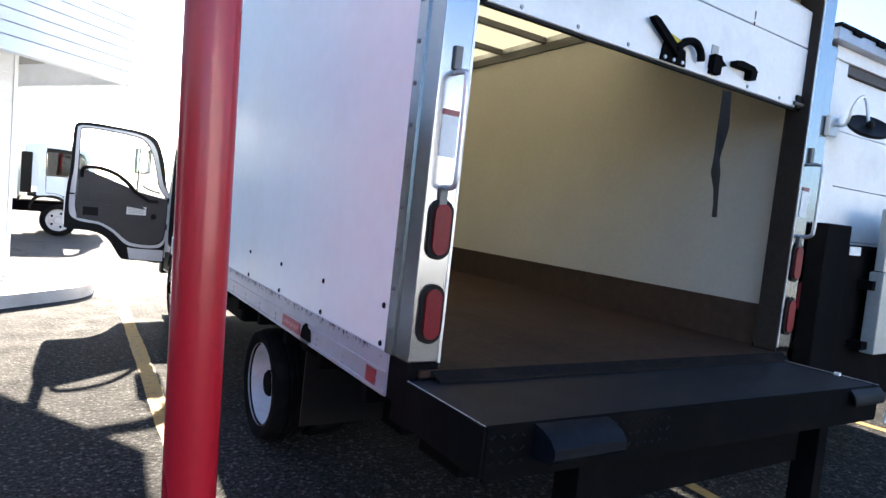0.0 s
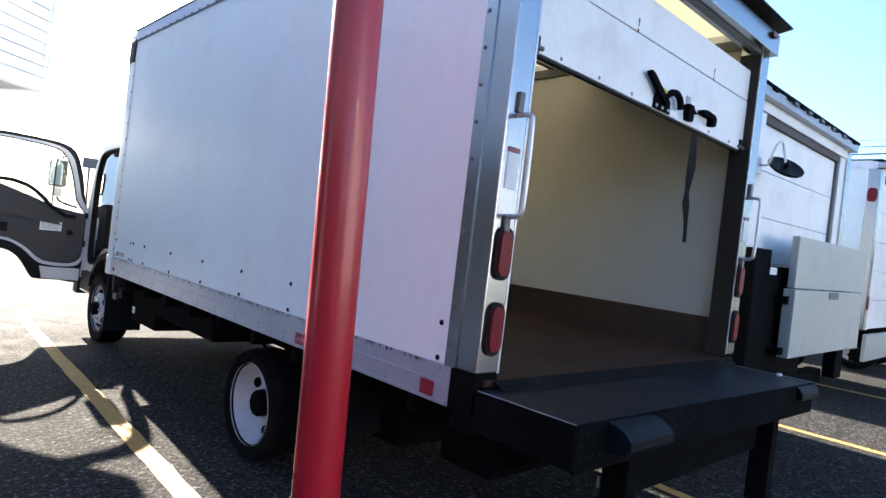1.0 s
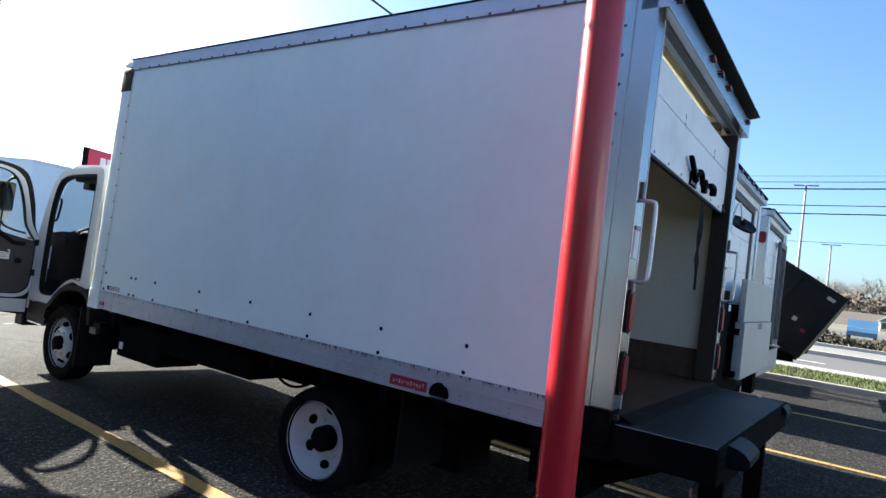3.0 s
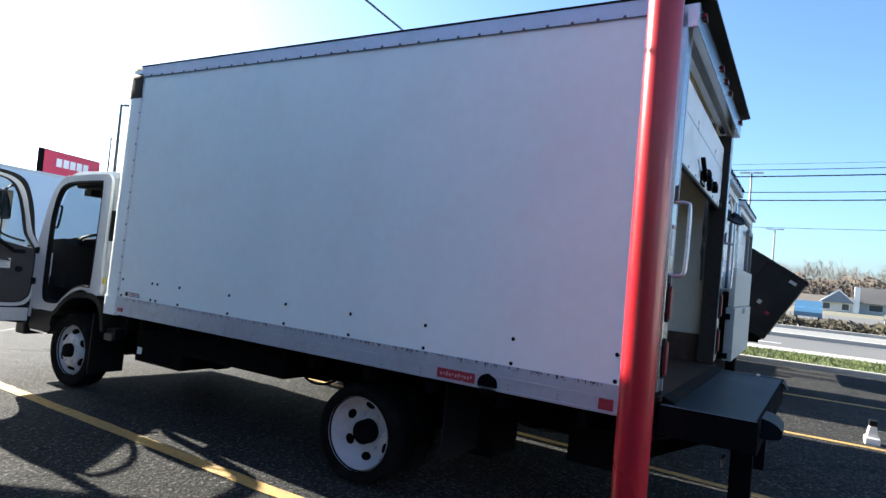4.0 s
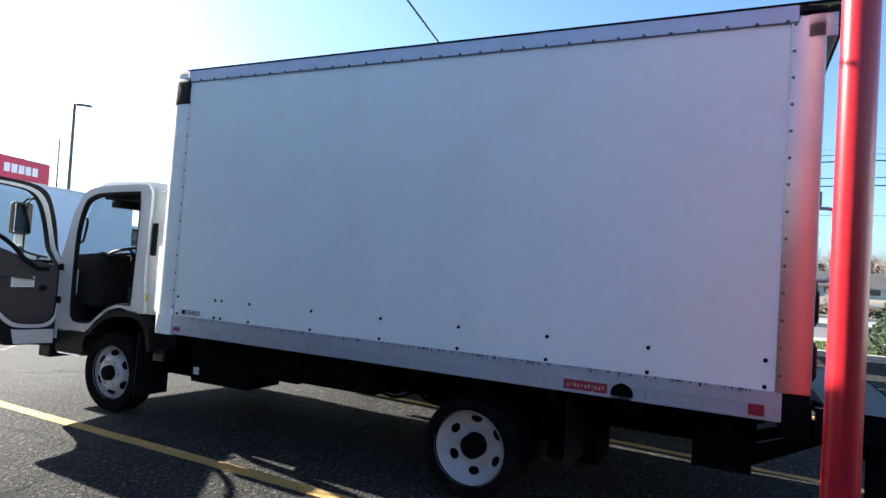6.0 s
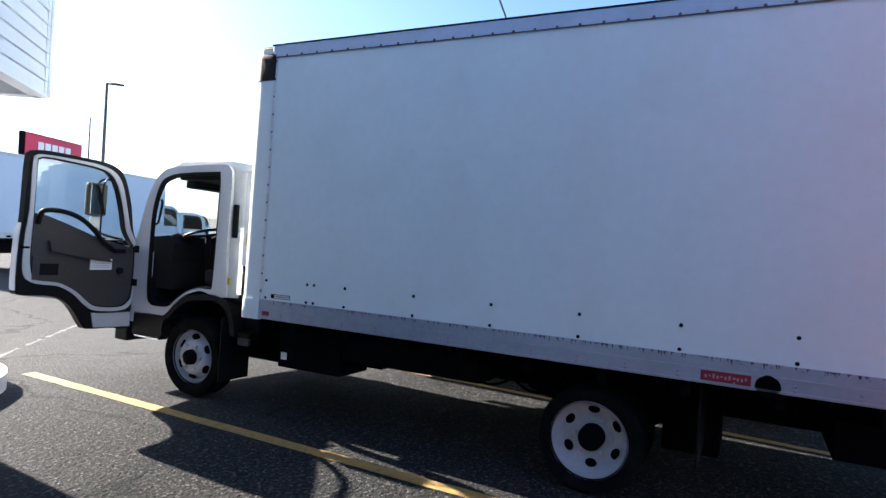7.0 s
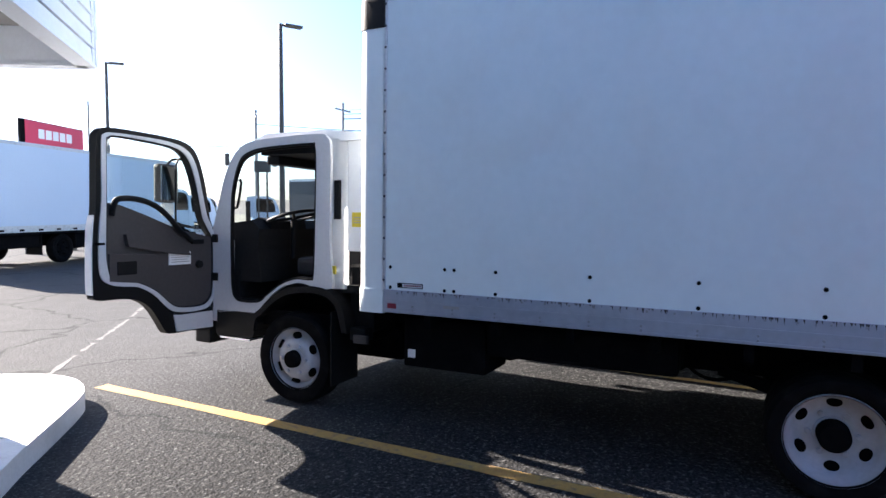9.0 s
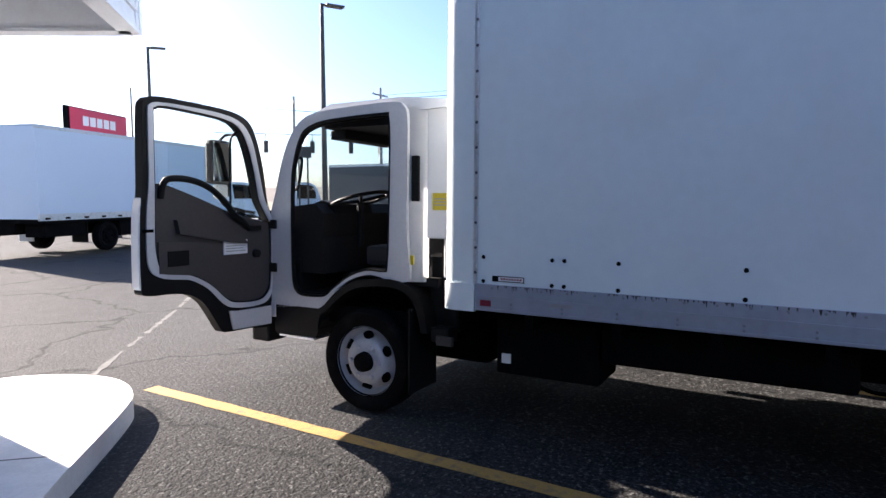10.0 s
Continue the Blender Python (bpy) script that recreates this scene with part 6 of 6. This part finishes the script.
for x in (0.25, 1.2):
    part("post", box(x, x + 0.10, 0.04, 0.12, 0, 3.03), DARKPOLE, sign2)
AT.pop()


def lamp_post(x, y, h, deg, material, r=0.07, heads=1, label="tall parking lot lamp post with flat head"):
    t = thing("lamp_post", (x, y, 0), label, "lamp post", "lamp posts")
    part("shaft", turned([(0, r * 1.3), (h, r * 0.75)], "z", (x, y, 0), 14), material, t, smooth=True)
    part("base", turned([(0, r * 2.6), (0.5, r * 2.6), (0.52, r * 2.0)], "z", (x, y, 0), 16), CONCRETE, t)
    for k in range(heads):
        AT.append(Matrix.Translation((x, y, h)) @ Matrix.Rotation(radians(deg + 180 * k), 4, "Z"))
        part("arm", box(0.0, 0.22 * r / 0.07, -0.03, 0.03, -0.06, 0.0), material, t)
        part("lamp_head", box(0.10 * r / 0.07, 0.62 * r / 0.07, -0.11 * r / 0.07, 0.11 * r / 0.07, -0.05 * r / 0.07, 0.02), material, t, bevel=0.02)
        AT.pop()
    return t


lamp_post(13.05, 16.90, 7.85, -30, DARKPOLE, 0.085)
lamp_post(9.97, 21.62, 6.38, -35, DARKPOLE, 0.06)
lamp_post(88.0, 6.7, 17.7, 90, GALV, 0.16, 2)
lamp_post(150.0, 6.2, 16.2, 90, GALV, 0.2, 2)
flag = thing("thin_mast", (12.38, 26.14, 0), "thin dark metal mast beyond the lot", "mast")
part("shaft", turned([(0, 0.045), (5.83, 0.03)], "z", (12.38, 26.14, 0), 10), DARKPOLE, flag)


def utility_pole(x, y, h, deg=0):
    t = thing("utility_pole", (x, y, 0), "weathered timber utility pole with cross arm", "utility pole", "utility poles")
    part("shaft", turned([(0, 0.17), (h, 0.11)], "z", (x, y, 0), 12), TIMBER, t, smooth=True)
    AT.append(Matrix.Translation((x, y, h - 0.7)) @ Matrix.Rotation(radians(deg), 4, "Z"))
    part("cross_arm", box(-1.2, 1.2, -0.06, 0.06, -0.06, 0.06), TIMBER, t)
    for u in (-1.1, -0.5, 0.5, 1.1):
        part("insulator", turned([(0.06, 0.04), (0.12, 0.05), (0.2, 0.03)], "z", (u, 0, 0), 8), GREYPRINT, t)
    AT.pop()
    return t


utility_pole(45.0, -7.05, 10.75, 0)
utility_pole(45.0, 37.0, 11.6, 0)
utility_pole(45.0, -52.0, 11.6, 0)
utility_pole(41.5, 44.5, 10.9, 45)


def wire(a, b, sag, r, label="thin black overhead cable between utility poles"):
    pts = [Vector(a).lerp(Vector(b), i / 16) - Vector((0, 0, sag * 4 * (i / 16) * (1 - i / 16))) for i in range(17)]
    return tagged(part("overhead_wire", tube(pts, r, 5), BLACKPLASTIC, None, label), "", "cable", "overhead wires")


for z, r, s in ((10.9, 0.012, 0.3), (10.53, 0.025, 0.35), (10.1, 0.045, 0.4), (8.98, 0.03, 0.4), (8.45, 0.04, 0.45), (6.45, 0.015, 0.3)):
    wire((45.0, -52.0, z), (45.0, -7.0, z), s, r)
    wire((45.0, -7.0, z), (45.0, 37.0, z), s, r)
wire((41.5, 44.5, 9.6), (-30.0, 62.0, 9.6), 0.6, 0.014)
wire((41.5, 44.5, 9.6), (60.0, 20.0, 9.6), 0.4, 0.03)
utility_pole(45.0, 16.6, 11.6, 0)
wire((45.0, 16.6, 10.4), (-5.62, 1.43, 3.25), 0.0, 0.012)


def traffic_light(x, y, z, deg):
    t = thing("traffic_light", (x, y, z), "dark hanging traffic light", "traffic light", "traffic lights")
    AT.append(Matrix.Translation((x, y, z)) @ Matrix.Rotation(radians(deg), 4, "Z"))
    part("housing", box(-0.2, 0.2, -0.16, 0.16, -0.55, 0.55), DARKPOLE, t, bevel=0.03)
    for k in range(3):
        part("hood", turned([(-0.32, 0.15), (-0.16, 0.16)], "y", (0, 0, 0.36 - 0.36 * k), 14), DARKPOLE, t)
    part("hanger", box(-0.03, 0.03, -0.03, 0.03, 0.54, 1.2), DARKPOLE, t)
    AT.pop()


for x in (38.9, 41.6, 43.9, 45.7):
    traffic_light(x, 49.0 - 1.1786 * (x - 36.0), 6.1, 140)
wire((36.0, 49.0, 7.3), (50.0, 32.5, 7.3), 0.05, 0.03, "span wire carrying the traffic lights")

# ---- across the road ----


def leafy(name, n, box_fn, size, material, label, seed, kind="stuff"):
    rng = random.Random(seed)
    bm = bmesh.new()
    for i in range(n):
        c = Vector(box_fn(rng))
        d = Vector((rng.gauss(0, 1), rng.gauss(0, 1), rng.gauss(0, 1))).normalized() * size * rng.uniform(0.5, 1.2)
        e = d.orthogonal().normalized() * size * rng.uniform(0.3, 0.6)
        bm.faces.new([bm.verts.new(v) for v in (c - d, c + e, c + d, c - e)])
    return tagged(part(name, bm, material, None, label), "", "plants", "", kind)


def in_hedge(rng):
    y = rng.uniform(-45, 30)
    h = 0.62 + 0.12 * math.sin(y * 0.9) + 0.10 * math.sin(y * 2.3)
    return (rng.uniform(33.8, 35.4), y, rng.uniform(0.05, h))


leafy("hedge", 9000, in_hedge, 0.20, HEDGE, "low dark brown hedge across the road", 21)


def in_conifer(rng):
    z = rng.uniform(0.08, 1.5)
    r = 0.75 * (1 - z / 1.6) * math.sqrt(rng.random())
    g = rng.uniform(0, math.tau)
    return (13.4 + r * math.cos(g), -2.88 + r * math.sin(g), 0.1 + z - 0.1 * r)


conifer = thing("conifer_shrub", (13.4, -2.88, 0.1), "small dark evergreen shrub on the verge", "shrub")
part("trunk", turned([(0, 0.05), (1.4, 0.015)], "z", (13.4, -2.88, 0.1), 8), TIMBER, conifer)
crown = leafy("crown", 2600, in_conifer, 0.07, CONIFER, "dark evergreen foliage", 22)
crown.parent = conifer
crown.matrix_parent_inverse = conifer.matrix_basis.inverted()


def bare_tree(bm, rng, p, d, length, r, depth):
    q = p + d * length
    s = d.orthogonal().normalized()
    u = d.cross(s)
    a = [bm.verts.new(p + r * (math.cos(k * 2.0944) * s + math.sin(k * 2.0944) * u)) for k in range(3)]
    b = [bm.verts.new(q + 0.6 * r * (math.cos(k * 2.0944) * s + math.sin(k * 2.0944) * u)) for k in range(3)]
    for k in range(3):
        bm.faces.new((a[k], a[(k + 1) % 3], b[(k + 1) % 3], b[k]))
    if depth:
        for k in range(3 if depth > 1 else 4):
            nd = (d + Vector((rng.uniform(-0.75, 0.75), rng.uniform(-0.75, 0.75), rng.uniform(-0.1, 0.5)))).normalized()
            bare_tree(bm, rng, p.lerp(q, rng.uniform(0.55, 1.0)), nd, length * rng.uniform(0.55, 0.8), r * 0.55, depth - 1)


rng = random.Random(31)
wb = bmesh.new()
for i in range(210):
    y = -85 + 0.58 * i + rng.uniform(-0.6, 0.6)
    x = rng.uniform(178, 225)
    bare_tree(wb, rng, Vector((x, y, 4.0)), Vector((rng.uniform(-0.1, 0.1), rng.uniform(-0.1, 0.1), 1)), rng.uniform(2.2, 3.6), 0.15, 4)
tagged(part("far_woods", wb, BARK, None, "bare grey brown trees on the far hill"), "", "trees", "", "stuff")


def in_brush(rng):
    y = rng.uniform(-90, 45)
    return (rng.uniform(165, 180), y, rng.uniform(2.6, 7.0 + 0.5 * math.sin(y * 0.4) + 0.4 * math.sin(y * 1.3)))


leafy("far_brush", 9000, in_brush, 0.7, mat("brown_brush", (0.075, 0.060, 0.050), 0.95, var=0.3), "brown brush below the far trees", 33)

AT.append(Matrix.Translation((0, 3.2, 0)))
hall = thing("long_building", (112, -24, 0), "long low building with a dark grey roof", "building")
part("wall", box(110, 118, -38, -10.9, 0.0, 1.9), HOUSEWALL, hall)
part("roof", prism([(109.0, 1.7), (119.0, 1.7), (114.5, 4.1), (113.5, 4.1)], "y", -38.5, -10.6), mat("dark_grey_roof", (0.055, 0.055, 0.058), 0.85, var=0.2, big=0.3), hall, "weathered dark grey roof")
for i in range(9):
    y = -37 + 2.9 * i
    pane_ob = part("window", box(109.95, 110.0, y, y + 1.7, 0.6, 1.5), DARKBOX, hall)
    part("window_frame", ring(rounded(y - 0.08, y + 1.78, 0.52, 1.58, 0.02), rounded(y, y + 1.7, 0.6, 1.5, 0.02), "x", 109.93, 109.98, (y + 0.85, 1.05)), WHITEPRINT, pane_ob)

house = thing("house", (109.5, -8, 0), "small pale house with blue grey gabled roof", "house")
part("wall", box(107, 112, -9.9, -5.9, 0.0, 1.6), HOUSEWALL, house)
part("roof", prism([(-10.3, 1.45), (-5.6, 1.45), (-8.0, 3.4)], "x", 106.4, 112.4), ROOFSHINGLE, house)
part("roof_edge", prism([(-10.35, 1.42), (-10.15, 1.42), (-8.0, 3.2), (-5.75, 1.42), (-5.55, 1.42), (-8.0, 3.46)], "x", 106.36, 106.41), WHITEPRINT, house)
part("chimney", box(106.6, 107.2, -10.65, -9.95, 0.0, 4.0), WHITEPRINT, house, "white painted chimney")
for y in (-9.4, -7.0):
    win_ob = part("window", box(106.96, 107.0, y, y + 0.9, 0.4, 1.3), DARKBOX, house)
    part("window_frame", ring(rounded(y - 0.08, y + 0.98, 0.32, 1.38, 0.02), rounded(y, y + 0.9, 0.4, 1.3, 0.02), "x", 106.94, 106.99, (y + 0.45, 0.85)), WHITEPRINT, win_ob)
AT.pop()


def car(x, y, deg, paint, label):
    AT.append(facing(x, y, deg))
    t = thing("car", (0, 0, 0.05), label, "car", "cars across the road")
    body = [(-2.1, 0.35), (-2.15, 0.75), (-1.9, 0.95), (-1.5, 1.0), (-0.9, 1.42), (0.35, 1.45), (1.0, 1.0), (1.9, 0.88), (2.15, 0.65), (2.12, 0.35)]
    part("body", prism(body, "x", -0.85, 0.85), paint, t, bevel=0.06)
    gl = [(-1.38, 1.0), (-0.86, 1.36), (0.30, 1.38), (0.82, 1.0)]
    for xa in (-0.862, 0.852):
        part("side_glass", prism(gl, "x", xa, xa + 0.01), TINT, t)
    for xx in (-0.86, 0.66):
        for yy in (-1.3, 1.35):
            w_ob = part("wheel", turned([(0, 0.2), (0.2, 0.2)], "x", (xx, yy, 0.37), 16), ALU, t)
            part("tyre", turned([(-0.005, 0.2), (-0.005, 0.29), (0.02, 0.32), (0.18, 0.32), (0.205, 0.29), (0.205, 0.2)], "x", (xx, yy, 0.37), 20, caps=False), RUBBER, w_ob)
    AT.pop()


for x, y, paint, lab in ((47.5, -6.2, CARDARK, "dark car parked across the road"), (48.0, -11.6, CARSILVER, "silver car parked across the road"), (62.0, -8.0, CARDARK, "dark car parked across the road"),
                         (62.5, -13.0, CARSILVER, "silver car parked across the road"), (49.0, -0.8, CARBLUE, "blue car parked across the road"), (64.0, -19.0, CARBLUE, "blue car parked across the road")):
    car(x, y, 90, paint, lab)
slab("far_lot", 44, 75, -60, 40, -0.02, 0.054, ROADMAT, "grey asphalt of a lot across the road", "road")
